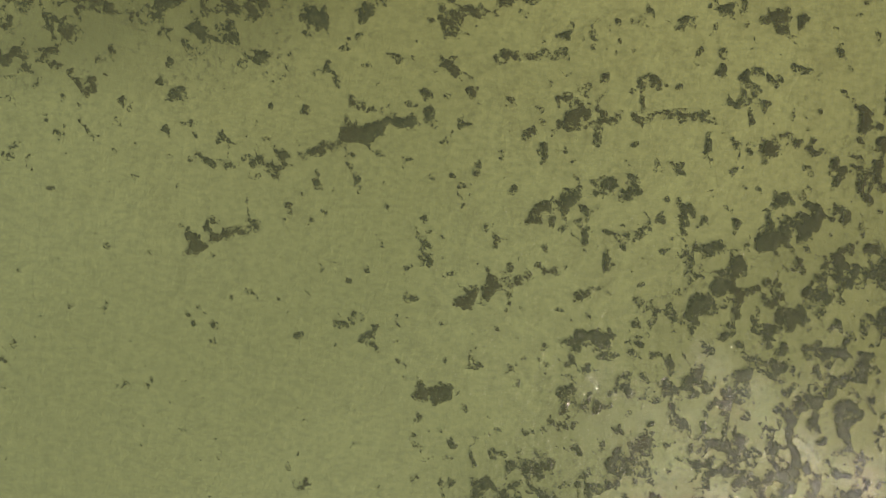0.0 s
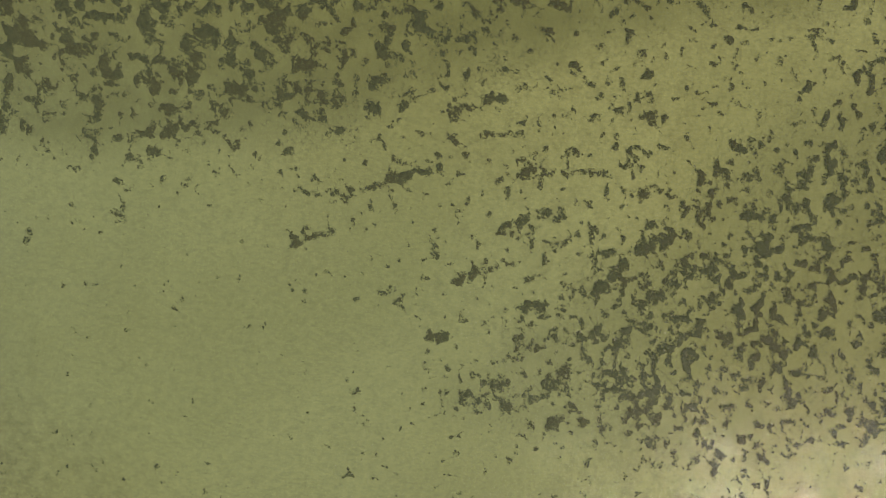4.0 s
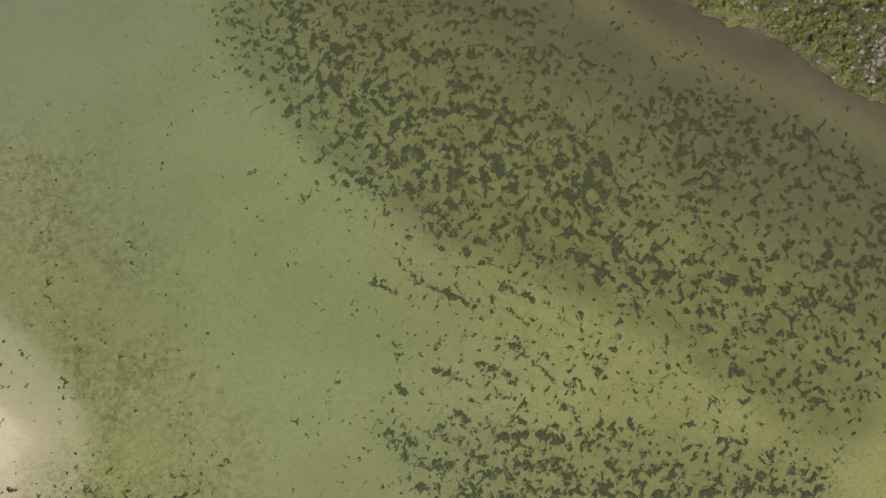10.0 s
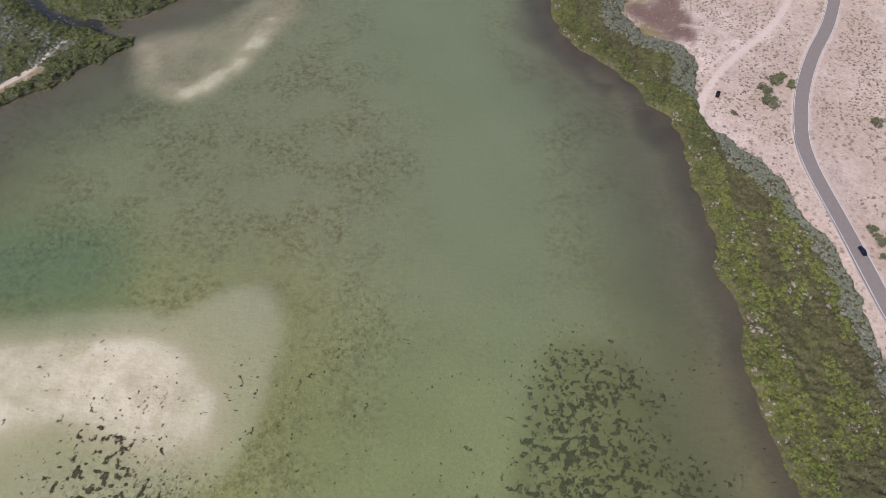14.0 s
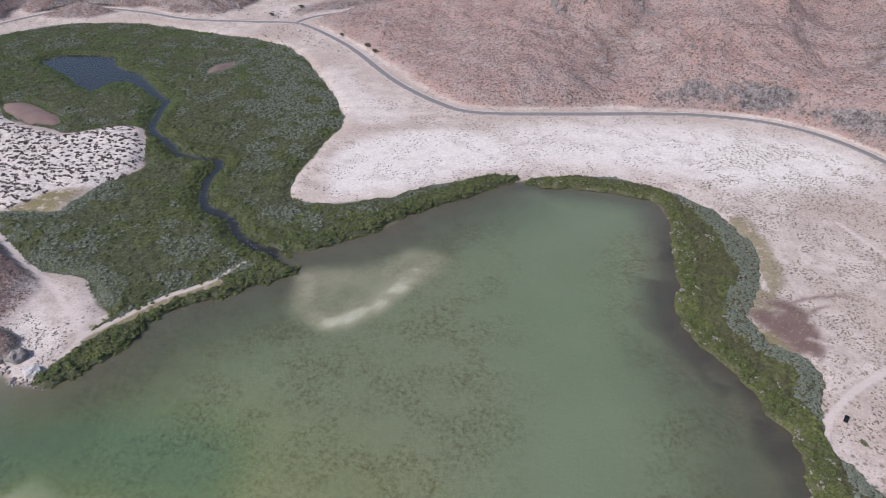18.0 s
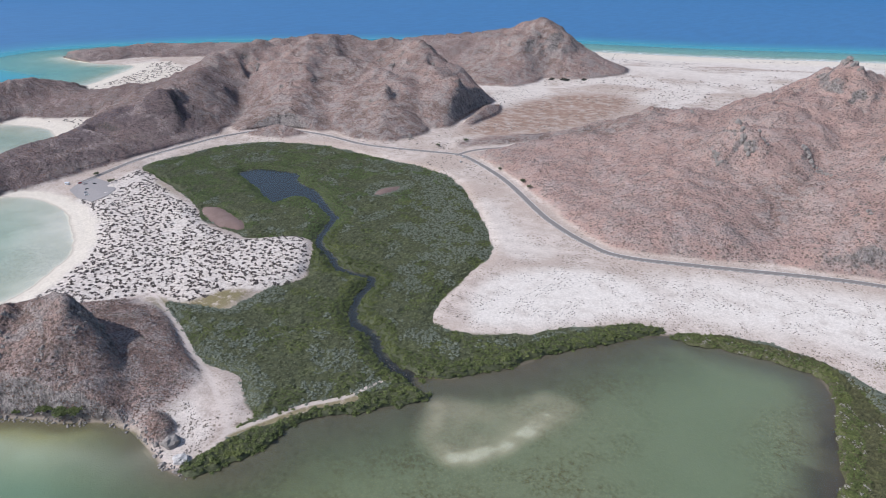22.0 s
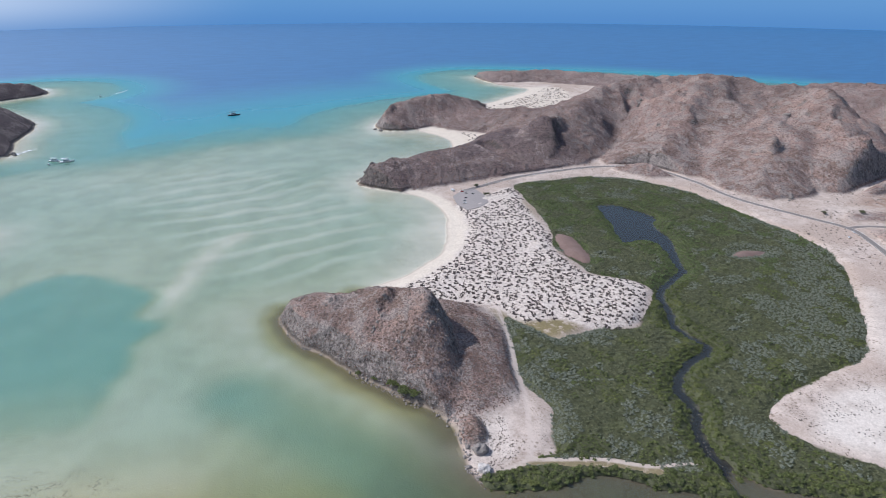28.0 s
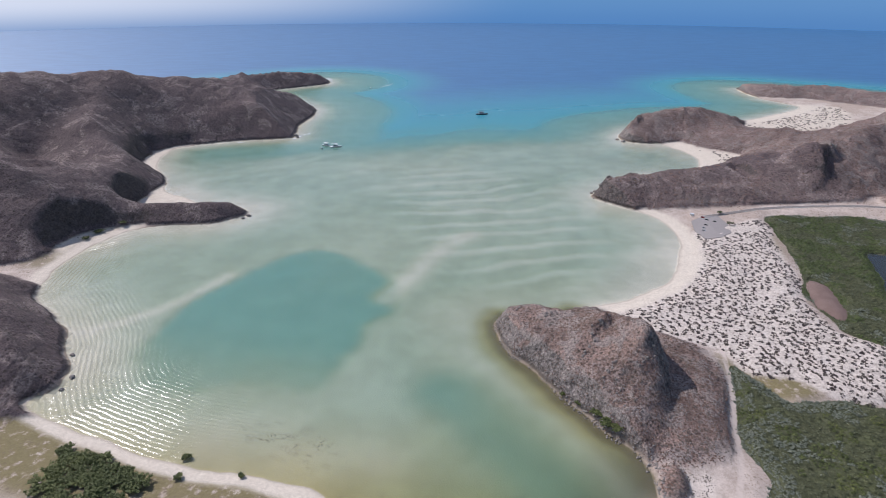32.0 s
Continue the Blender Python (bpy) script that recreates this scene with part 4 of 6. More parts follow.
def sheet(name, faces, z, fields, mat):
    """A mesh from some of the faces of the grid, given by their first corner."""
    i, j = np.nonzero(faces)
    n = SHAPE[1]
    a = i * n + j
    quads = np.stack([a, a + n, a + n + 1, a + 1], 1)
    used, local = np.unique(quads, return_inverse=True)
    me = bpy.data.meshes.new(name)
    me.vertices.add(len(used))
    co = np.stack([X.ravel()[used], Y.ravel()[used], z.ravel()[used]], 1)
    me.vertices.foreach_set("co", co.ravel())
    me.loops.add(quads.size)
    me.loops.foreach_set("vertex_index", local.ravel())
    me.polygons.add(len(quads))
    me.polygons.foreach_set("loop_start", np.arange(len(quads)) * 4)
    for key, values in fields.items():
        at = me.attributes.new(key, "FLOAT", "POINT")
        at.data.foreach_set("value", values.ravel()[used].astype(np.float32))
    me.polygons.foreach_set("use_smooth", np.ones(len(quads), bool))
    me.materials.append(mat)
    me.update(calc_edges=True)
    return new(name, me)


def corner_max(f):
    return np.maximum(np.maximum(f[:-1, :-1], f[1:, :-1]), np.maximum(f[:-1, 1:], f[1:, 1:]))


face_hill, face_sd, face_dune = corner_max(hill), corner_max(sd), corner_max(dune)
region = np.where(face_sd <= 0, 0, np.where(face_hill > 1.2, 10 + owner[:-1, :-1], np.where(face_dune > 0, 2, 1)))
tagged(sheet("seabed", region == 0, Z, FIELDS, GROUND), "shallow sandy sea bed with algae and dark sea grass", "sea bed", kind="structure")
tagged(sheet("ground", region == 1, Z, FIELDS, GROUND), "pale dry sandy flats with worn tracks and salt crust", "ground", kind="structure")
tagged(sheet("dune_field", region == 2, Z, FIELDS, GROUND), "white sand dunes dotted with dark shrubs", "dunes", kind="structure")
HILL_TAGS = {"near_hill": ("rocky_hill", "small brown rocky hill with grey crags beside the lagoon", "hill"),
             "near_headland": ("headland", "low dark rocky headland ending in a cliff above the beach", "headland"),
             "north_headland": ("headland", "rounded brown headland between two white coves", "headland"),
             "north_mountain": ("mountain_ridge", "long brown desert ridge with grey rock outcrops and scrub", "mountain"),
             "north_peak": ("mountain_peak", "steep brown peak with dark rocky gullies near the ocean beach", "mountain"),
             "east_mountain": ("mountain", "broad reddish brown mountain dotted with dry scrub above the road", "mountain"),
             "west_mountain": ("mountain", "dark brown mountain slopes in half shade across the bay", "mountain"),
             "west_far_hill": ("headland", "low brown cape running out into the open sea", "headland"),
             "dark_hill": ("rocky_hill", "dark shaded rocky hill rising from the lagoon beach", "hill"),
             "far_cape": ("headland", "long flat-topped rocky cape behind a turquoise cove", "headland")}
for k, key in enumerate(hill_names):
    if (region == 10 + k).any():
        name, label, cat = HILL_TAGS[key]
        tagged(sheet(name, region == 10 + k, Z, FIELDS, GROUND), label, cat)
wet_depth = np.where(sd < 0, depth, np.where(creek > -2, 0.2, 0.0))
tagged(sheet("water", (-corner_max(-sd) < 12) | (corner_max(creek) > -4), 0 * Z, {"depth": wet_depth, "moving": ramp(-sd, -4, 2), "ripple": ramp(-Y, 115, 185), "beach_way": beach_way, "lagoon": np.maximum(east_bay, 0.75 * ramp(-hill_shore, -120, -30))}, WATER), "clear shallow sea water, green in the lagoon and blue beyond", "water", kind="structure")


def backdrop():
    """Glowing ring all round at sight's end, painted as far sea, haze and glare."""
    m = Nodes("far_sea_glow")
    sep = m.t.nodes.new("ShaderNodeSeparateXYZ")
    m.t.links.new(m.pos, sep.inputs[0])
    # haze put into the glow: paler towards the top
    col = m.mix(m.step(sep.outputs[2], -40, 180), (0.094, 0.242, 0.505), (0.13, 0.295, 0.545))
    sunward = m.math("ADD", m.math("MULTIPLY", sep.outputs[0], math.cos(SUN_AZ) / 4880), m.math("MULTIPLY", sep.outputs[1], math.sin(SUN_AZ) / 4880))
    # whitened towards the sun, as glare painted into the glow
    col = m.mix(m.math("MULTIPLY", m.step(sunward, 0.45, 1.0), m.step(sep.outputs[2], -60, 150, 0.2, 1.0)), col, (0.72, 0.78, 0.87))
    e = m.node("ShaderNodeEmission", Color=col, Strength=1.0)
    m.done(e.outputs[0])
    bm = bmesh.new()
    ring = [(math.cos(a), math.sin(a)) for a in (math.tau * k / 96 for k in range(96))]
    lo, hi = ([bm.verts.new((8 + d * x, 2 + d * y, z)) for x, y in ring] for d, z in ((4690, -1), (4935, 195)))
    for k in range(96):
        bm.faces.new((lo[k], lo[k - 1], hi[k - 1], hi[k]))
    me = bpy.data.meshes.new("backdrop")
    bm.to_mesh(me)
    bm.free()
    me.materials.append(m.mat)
    tagged(new("backdrop", me), "glowing ring painted as hazy blue sea at the far horizon", "horizon", kind="structure")


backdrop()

# ---- helpers for things ----


def part(name, bm, material, parent=None, label=""):
    me = bpy.data.meshes.new(name)
    bm.to_mesh(me)
    bm.free()
    me.materials.append(material)
    ob = new(name, me)
    if parent is not None:
        ob.parent = parent
    if label:
        ob["label"] = label
    return ob


def joined(name, templates, places, mat, smooth=False):
    """One mesh of many copies of the templates (verts, tris). places: x, y, z, size, flat, turn, pick."""
    verts, faces, base = [], [], 0
    for pick in range(len(templates)):
        tv, tf = templates[pick]
        some = places[places[:, 6].astype(int) == pick]
        if not len(some):
            continue
        c, s = np.cos(some[:, 5])[:, None], np.sin(some[:, 5])[:, None]
        k = some[:, 3][:, None]
        vx = (tv[:, 0] * c - tv[:, 1] * s) * k + some[:, 0][:, None]
        vy = (tv[:, 0] * s + tv[:, 1] * c) * k + some[:, 1][:, None]
        vz = tv[:, 2] * k * some[:, 4][:, None] + some[:, 2][:, None]
        verts.append(np.stack([vx, vy, vz], -1).reshape(-1, 3))
        faces.append((tf[None] + (np.arange(len(some)) * len(tv))[:, None, None]).reshape(-1, 3) + base)
        base += verts[-1].shape[0]
    verts, faces = np.concatenate(verts), np.concatenate(faces)
    me = bpy.data.meshes.new(name)
    me.vertices.add(len(verts))
    me.vertices.foreach_set("co", verts.ravel())
    me.loops.add(faces.size)
    me.loops.foreach_set("vertex_index", faces.ravel())
    me.polygons.add(len(faces))
    me.polygons.foreach_set("loop_start", np.arange(len(faces)) * 3)
    if smooth:
        me.polygons.foreach_set("use_smooth", np.ones(len(faces), bool))
    me.materials.append(mat)
    me.update(calc_edges=True)
    return new(name, me)


def clipped_sheet(name, span, step, fun, top, mat):
    """One mesh over the part of a box where fun(x, y) is above zero, cut cleanly at its edge; top(x, y, f) is its height."""
    r = np.random.default_rng(5)
    x, y = np.meshgrid(np.arange(span[0], span[1], step), np.arange(span[2], span[3], step), indexing="ij")
    x, y = (v + (r.random(v.shape) - 0.5) * 0.6 * step for v in (x, y))
    n = x.shape[1]
    f = fun(x.ravel(), y.ravel())
    p = np.stack([x.ravel(), y.ravel(), f], 1)
    a = (np.arange(x.shape[0] - 1)[:, None] * n + np.arange(n - 1)[None]).ravel()
    tri = np.concatenate([np.stack([a, a + n, a + n + 1], 1), np.stack([a, a + n + 1, a + 1], 1)])
    count = (f[tri] > 0).sum(1)

    def cut(i, j):
        t = (p[i, 2] / (p[i, 2] - p[j, 2]))[:, None]
        q = p[i] + t * (p[j] - p[i])
        q[:, 2] = 0
        return q

    whole = p[tri[count == 3]]
    one = tri[count == 1]
    k = np.argmax(f[one] > 0, 1)
    i, j, l = (one[np.arange(len(one)), (k + s) % 3] for s in range(3))
    corner = np.stack([p[i], cut(i, j), cut(i, l)], 1)
    two = tri[count == 2]
    k = np.argmin(f[two] > 0, 1)
    i, j, l = (two[np.arange(len(two)), (k + s) % 3] for s in range(3))
    u, v = cut(j, i), cut(l, i)
    soup = np.concatenate([whole, corner, np.stack([p[j], p[l], v], 1), np.stack([p[j], v, u], 1)]).reshape(-1, 3)
    _, first, index = np.unique(np.round(soup[:, :2] * 1000).astype(np.int64) @ np.array([1, 10 ** 8]), return_index=True, return_inverse=True)
    verts = soup[first]
    verts = np.stack([verts[:, 0], verts[:, 1], top(verts[:, 0], verts[:, 1], verts[:, 2])], 1)
    me = bpy.data.meshes.new(name)
    me.vertices.add(len(verts))
    me.vertices.foreach_set("co", verts.ravel())
    me.loops.add(index.size)
    me.loops.foreach_set("vertex_index", index.ravel())
    me.polygons.add(index.size // 3)
    me.polygons.foreach_set("loop_start", np.arange(index.size // 3) * 3)
    me.polygons.foreach_set("use_smooth", np.ones(index.size // 3, bool))
    me.attributes.new("body", "FLOAT", "POINT").data.foreach_set("value", soup[first, 2].astype(np.float32))
    me.materials.append(mat)
    me.validate()
    me.update(calc_edges=True)
    return new(name, me)


def lump(level, rough, flat, seed, leaves=0):
    """A ragged clump of foliage: a dented ball with leaf tufts standing out of it."""
    r = np.random.default_rng(seed)
    bm = bmesh.new()
    bmesh.ops.create_icosphere(bm, subdivisions=level, radius=1.0)
    for v in bm.verts:
        v.co *= 1 + rough * (r.random() - 0.5) * 2
        v.co.z = max(v.co.z, -0.35) * flat
    bm.verts.index_update()
    tv = np.array([v.co[:] for v in bm.verts])
    tf = np.array([[v.index for v in f.verts] for f in bm.faces])
    bm.free()
    for _ in range(leaves):
        d = r.normal(size=3)
        d[2] = abs(d[2])
        d /= np.linalg.norm(d)
        p = d * [1, 1, flat] * (0.8 + 0.35 * r.random())
        t = r.normal(size=(3, 3)) * 0.2
        tf = np.concatenate([tf, [[len(tv), len(tv) + 1, len(tv) + 2]]])
        tv = np.concatenate([tv, p + t])
    return tv, tf


def scatter(box, gap, keep, seed):
    """Jittered grid places (x, y) inside box where keep(x, y) says so."""
    r = np.random.default_rng(seed)
    xs, ys = np.meshgrid(np.arange(box[0], box[1], gap), np.arange(box[2], box[3], gap), indexing="ij")
    xs, ys = (v.ravel() + (r.random(v.size) - 0.5) * gap * 1.6 for v in (xs, ys))
    ok = keep(xs, ys)
    return xs[ok], ys[ok], r


def bushes(name, templates, xs, ys, r, lo, hi, tall, sink, mat, label, cat):
    n = len(xs)
    size = lo + (hi - lo) * r.random(n) ** 1.4
    rows = np.stack([xs, ys, height(xs, ys) + sink * size, size, tall * (0.55 + 0.9 * r.random(n)), r.random(n) * math.tau, r.integers(0, len(templates), n)], 1)
    ob = joined(name, templates, rows, mat)
    return tagged(ob, label, cat, kind="stuff")


LEAF_BRIGHT = leaf_material("mangrove_bright", (0.078, 0.10, 0.024), (0.24, 0.27, 0.066), (0.235, 0.25, 0.055))

# ---- mangroves ----


def dome(seed, rings, sides, rough):
    """A low uneven cap: rings of corners round one top."""
    r = np.random.default_rng(seed)
    tv, tf = [], []
    for k in range(rings):
        a = math.pi / 2 * k / rings
        for s in range(sides):
            u = math.tau * (s + 0.5 * k) / sides
            w = 1 + rough * (r.random() - 0.5) * 2
            tv.append((math.cos(a) * math.cos(u) * w, math.cos(a) * math.sin(u) * w, math.sin(a) * (1 + rough * (r.random() - 0.5))))
    tv.append((0.1 * r.normal(), 0.1 * r.normal(), 1.0))
    for k in range(rings):
        for s in range(sides):
            a, b = k * sides + s, k * sides + (s + 1) % sides
            if k == rings - 1:
                tf.append((a, b, len(tv) - 1))
            else:
                tf += [(a, b, a + sides), (b, b + sides, a + sides)]
    return np.array(tv), np.array(tf)




def tuft(seed, leaves, size, flat, sides=5):
    """A cap of foliage: a low dome under a cloud of small leaf faces."""
    r = np.random.default_rng(seed)
    tv, tf = dome(seed, 1, sides, 0.3)
    tv = tv * [0.8, 0.8, 0.55]
    for _ in range(leaves):
        a, q = r.random() * math.tau, math.sqrt(r.random())
        p = np.array([math.cos(a) * q, math.sin(a) * q, (0.25 + 0.75 * r.random()) * math.sqrt(max(0.0, 1.05 - q * q))])
        u, v = r.normal(size=3), r.normal(size=3)
        u[2] *= 0.6
        v[2] *= 0.6
        u, v = u / np.linalg.norm(u) * size, v / np.linalg.norm(v) * size
        tf = np.concatenate([tf, [[len(tv), len(tv) + 1, len(tv) + 2]]])
        tv = np.concatenate([tv, [p - 0.5 * u, p + 0.5 * u, p + v]])
    return tv * [1, 1, flat], tf


CANOPY = [tuft(s, 15, 0.55, 0.9) for s in range(70, 76)]
SHRUB = [tuft(s, 10, 0.6, 0.9) for s in range(76, 80)]


def in_mangrove(x, y):
    wx, wy = x + 6 * (fbm(x, y, 18, 2, 21) - 0.5), y + 6 * (fbm(x, y, 18, 2, 22) - 0.5)
    m = np.maximum(area(wx, wy, MANGROVE), area(wx, wy, STRIP)) + 2.5 * (fbm(x, y, 4, 2, 25) - 0.4)
    m = np.minimum.reduce([m, -0.9 - sample(creek, x, y), 2.5 * (fbm(x, y, 6, 2, 26) - 0.3) - sample(mudflat, x, y), sample(trail_d, x, y) - 2.3])
    return np.where((sample(yellow, x, y) > 0.55) & (x > -300) & (x < 0), -9, m)


def crowns(x, y, f):
    """Height of the closed canopy: rounded crowns that drop to the ground at the edge."""
    swell = fbm(x, y, 4.5, 3, 35)
    crown = 1 - np.abs(fbm(x, y, 2.6, 2, 36) - 0.5) * 3
    return np.maximum(height(x, y), 0) + 0.1 + np.where(sample(sd, x, y) > 13, ramp(f, -0.6, 9), ramp(f, -0.6, 2.6)) * (0.5 + 1.5 * swell + 1.15 * crown + 1.2 * fbm(x, y, 1.2, 2, 37) + 1.2 * (fbm(x, y, 26, 2, 38) - 0.4))


# darker leaf colour for the sheet, painting shade into gaps between crowns
LEAF_SHADE = leaf_material("mangrove_shade", (0.04, 0.044, 0.02), (0.135, 0.142, 0.072), (0.12, 0.13, 0.055))
LEAF_OLIVE = leaf_material("mangrove_olive", (0.045, 0.045, 0.02), (0.18, 0.17, 0.082), (0.14, 0.15, 0.05))
tagged(clipped_sheet("mangroves", (-832, -126, 96, 582), 1.3, lambda x, y: in_mangrove(x, y) + 0.6, crowns, LEAF_SHADE), "dense olive green mangrove thicket with a closed canopy", "mangrove", kind="stuff")
tagged(clipped_sheet("mangroves", (-126, 190, -72, 450), 0.8, lambda x, y: in_mangrove(x, y) + 2.6, crowns, LEAF_OLIVE), "belt of olive brown mangrove canopy beside the water", "mangrove", kind="stuff")


def plant(some, x, y, r, templates, lo, hi, mat, name, label, cat, out=0.6):
    """Leafy tops that stand out of the canopy."""
    x, y = x[some], y[some]
    n = len(x)
    size = lo + (hi - lo) * r.random(n) ** 1.4
    base = crowns(x, y, in_mangrove(x, y) + out)
    rows = np.stack([x, y, base - 0.05 * size, size, 0.6 + 0.6 * r.random(n), r.random(n) * math.tau, r.integers(0, len(templates), n)], 1)
    tagged(joined(name, templates, rows, mat), label, cat, kind="stuff")


xs, ys, r = scatter((-830, -126, 96, 580), 2.05, lambda x, y: in_mangrove(x, y) > -1.4, 31)
edge_d, shore_d, zone, creek_d = in_mangrove(xs, ys), sample(sd, xs, ys), fbm(xs, ys, 60, 3, 33), sample(creek, xs, ys)
thin = r.random(len(xs))
lining = (shore_d < 9 + 9 * zone) | (creek_d > -8 - 10 * zone)
fresh = ~lining & (((xs < -560) & (ys > 300) & (zone > 0.50) & (fbm(xs, ys, 20, 3, 47) > 0.47)) | (fbm(xs, ys, 17, 3, 39) > 0.64))
pondside = (fresh | lining) & (xs < -470)
grey = ~lining & ~fresh & (((edge_d < 5 + 16 * fbm(xs, ys, 40, 2, 34)) & ((ys > 400) | (ys < 260))) | ((ys > 400) & (xs < -330) & (xs + 0.75 * ys > -60 - 90 * zone)) | (fbm(xs, ys, 22, 3, 40) > 0.565))
lining &= ~pondside
fresh &= ~pondside
dull = ~lining & ~grey & ~fresh & ~pondside
BIG = [tuft(s, 34, 0.42, 0.95, 7) for s in range(86, 90)]
LEAF_POND = leaf_material("pond_mangrove", (0.062, 0.084, 0.028), (0.195, 0.238, 0.092), (0.20, 0.23, 0.085))
plant(lining & (thin < 0.75), xs, ys, r, BIG, 1.0, 2.0, LEAF, "mangroves", "bright green mangrove bushes lining the water", "mangrove")
plant(pondside, xs, ys, r, CANOPY, 0.9, 1.8, LEAF_POND, "mangroves", "fresh green mangroves round the still pond", "mangrove")
plant(fresh, xs, ys, r, CANOPY, 0.8, 1.5, LEAF, "mangroves", "greener mangrove crowns standing in the thicket", "mangrove")
plant(dull & (thin < 0.72), xs, ys, r, CANOPY, 0.7, 1.35, LEAF_DULL, "mangroves", "dull olive mangrove crowns of the thicket", "mangrove")
plant(grey, xs, ys, r, SHRUB, 0.9, 1.7, LEAF_GREY, "saltbush", "grey-green bushes along the landward edge of the mangroves", "bush")

xs, ys, r = scatter((-126, 190, -70, 450), 1.45, lambda x, y: in_mangrove(x, y) > -2.4, 32)
edge_d, shore_d, zone = in_mangrove(xs, ys), sample(sd, xs, ys), fbm(xs, ys, 34, 3, 33)
inland = (shore_d > 14) & (edge_d < 13 + 6 * (zone - 0.5))
grey = inland & (edge_d < 5.5 + 5 * (ys > 205) + 3 * (fbm(xs, ys, 9, 2, 34) - 0.5))
fringe = ~grey & ((shore_d < 4.5 + 10 * zone) | (inland & (fbm(xs, ys, 16, 3, 41) > 0.46) & (edge_d < 12)) | (fbm(xs, ys, 13, 3, 46) > 0.63))
pale = (fringe | grey) & (fbm(xs, ys, 3.5, 2, 43) > 0.70)
fringe, grey = fringe & ~pale, grey & ~pale
mid = ~fringe & ~grey & ~pale
plant(fringe & (ys > 205), xs, ys, r, CANOPY, 0.7, 1.5, LEAF, "mangroves", "deep green mangroves at the head of the lagoon", "mangrove", 2.6)
plant(fringe & (ys <= 205), xs, ys, r, CANOPY, 0.6, 1.35, LEAF_BRIGHT, "mangroves", "bright yellow-green mangroves lining the brown shallows", "mangrove", 2.6)
plant(mid & (r.random(len(xs)) < 0.75), xs, ys, r, CANOPY, 0.5, 1.0, LEAF_OLIVE, "mangroves", "olive brown tops of the mangrove belt", "mangrove", 2.6)
plant(grey, xs, ys, r, SHRUB, 0.8, 1.7, LEAF_GREY, "saltbush", "silvery grey saltbush between mangroves and sand", "bush", 2.6)
plant(pale, xs, ys, r, SHRUB, 0.5, 1.0, leaf_material("bare_twigs", (0.20, 0.18, 0.15), (0.46, 0.43, 0.38), (0.3, 0.28, 0.22)), "bare_bushes", "pale bare twigs standing among green mangroves", "bush", 2.6)

# ---- shrubs on the dunes, the flats and the hills ----
TINY = [(np.array([(1, 0.1, 0), (-0.1, 1.1, 0), (-1, -0.2, 0), (0.2, -0.9, 0), (0.1, 0, 0.9)]) * (1 + 0.1 * k), np.array([(0, 1, 4), (1, 2, 4), (2, 3, 4), (3, 0, 4)])) for k in range(2)]


def on_dune(x, y):
    return (field(dune, x, y) > 1) & (field(road_d, x, y) > 8) & (field(park, x, y) < -2) & (field(beach, x, y) < 0.5)


def clumps(xs, ys, r, count, spread):
    """Round patches of shrub about each place."""
    size = spread * (0.45 + 0.75 * r.random(len(xs)))
    a, q = r.random((len(xs), count)) * math.tau, np.sqrt(r.random((len(xs), count)))
    keep = r.random((len(xs), count)) < (size / spread / 1.2)[:, None] ** 1.5
    return ((xs[:, None] + 1.25 * np.cos(a) * q * size[:, None])[keep], (ys[:, None] + 0.85 * np.sin(a) * q * size[:, None])[keep])


xs, ys, r = scatter((-830, -400, 90, 345), 4.5, lambda x, y: on_dune(x, y) & (fbm(x, y, 30, 3, 42) > 0.16 + 0.14 * ramp(y, 225, 280)), 42)
xs, ys = clumps(xs, ys, r, 10, 1.75)
LEAF_DUNE = leaf_material("dune_shrub", (0.065, 0.052, 0.05), (0.18, 0.142, 0.13), (0.125, 0.105, 0.08))
bushes("dune_shrubs", SHRUB, xs, ys, r, 0.6, 1.2, 0.75, 0.0, LEAF_DUNE, "dark dry shrubs dotting the white dunes", "shrub")
xs, ys, r = scatter((-336, -270, 96, 142), 1.5, lambda x, y: (field(white, x, y) > 0.4) & (field(sd, x, y) > 4) & (field(trail_d, x, y) > 4) & (fbm(x, y, 6, 3, 71) > 0.45), 72)
bushes("dune_shrubs", SHRUB, xs, ys, r, 0.25, 0.8, 0.7, 0.0, LEAF_DRY, "grey shrubs on the pale sand of the point", "shrub")
xs, ys, r = scatter((-1640, -1000, 290, 800), 9.0, lambda x, y: (field(cove_d, x, y) > 3) & (field(sd, x, y) > 30) & (fbm(x, y, 50, 2, 49) > 0.4), 50)
xs, ys = clumps(xs, ys, r, 9, 3.0)
bushes("dune_shrubs", TINY, xs, ys, r, 0.9, 1.7, 0.7, 0.0, LEAF_DRY, "dark shrubs on the white sand behind a cove", "shrub")


def on_flat(x, y):
    clear = (field(sd, x, y) > 5) & (field(hill, x, y) < 3) & (in_mangrove(x, y) < -3) & (field(road_d, x, y) > 6) & (field(trail_d, x, y) > 3.5) & (field(dune, x, y) < -3)
    return clear & (fbm(x, y, 14, 3, 44) > 0.53 - 0.02 * field(white, x, y) - 0.13 * ramp(x, 125, 170))


xs, ys, r = scatter((-300, 260, -40, 600), 2.6, on_flat, 43)
bushes("flat_shrubs", SHRUB, xs, ys, r, 0.25, 0.85, 0.7, 0.0, LEAF_DRY, "low dry shrubs scattered over the sandy flats", "shrub")
xs, ys, r = scatter((-20, 160, 240, 560), 2.2, lambda x, y: on_flat(x, y) | ((field(sd, x, y) > 25) & (field(hill, x, y) < 2) & (in_mangrove(x, y) < -3) & (field(road_d, x, y) > 6) & (field(trail_d, x, y) > 3) & (fbm(x, y, 12, 3, 66) > 0.55)), 65)
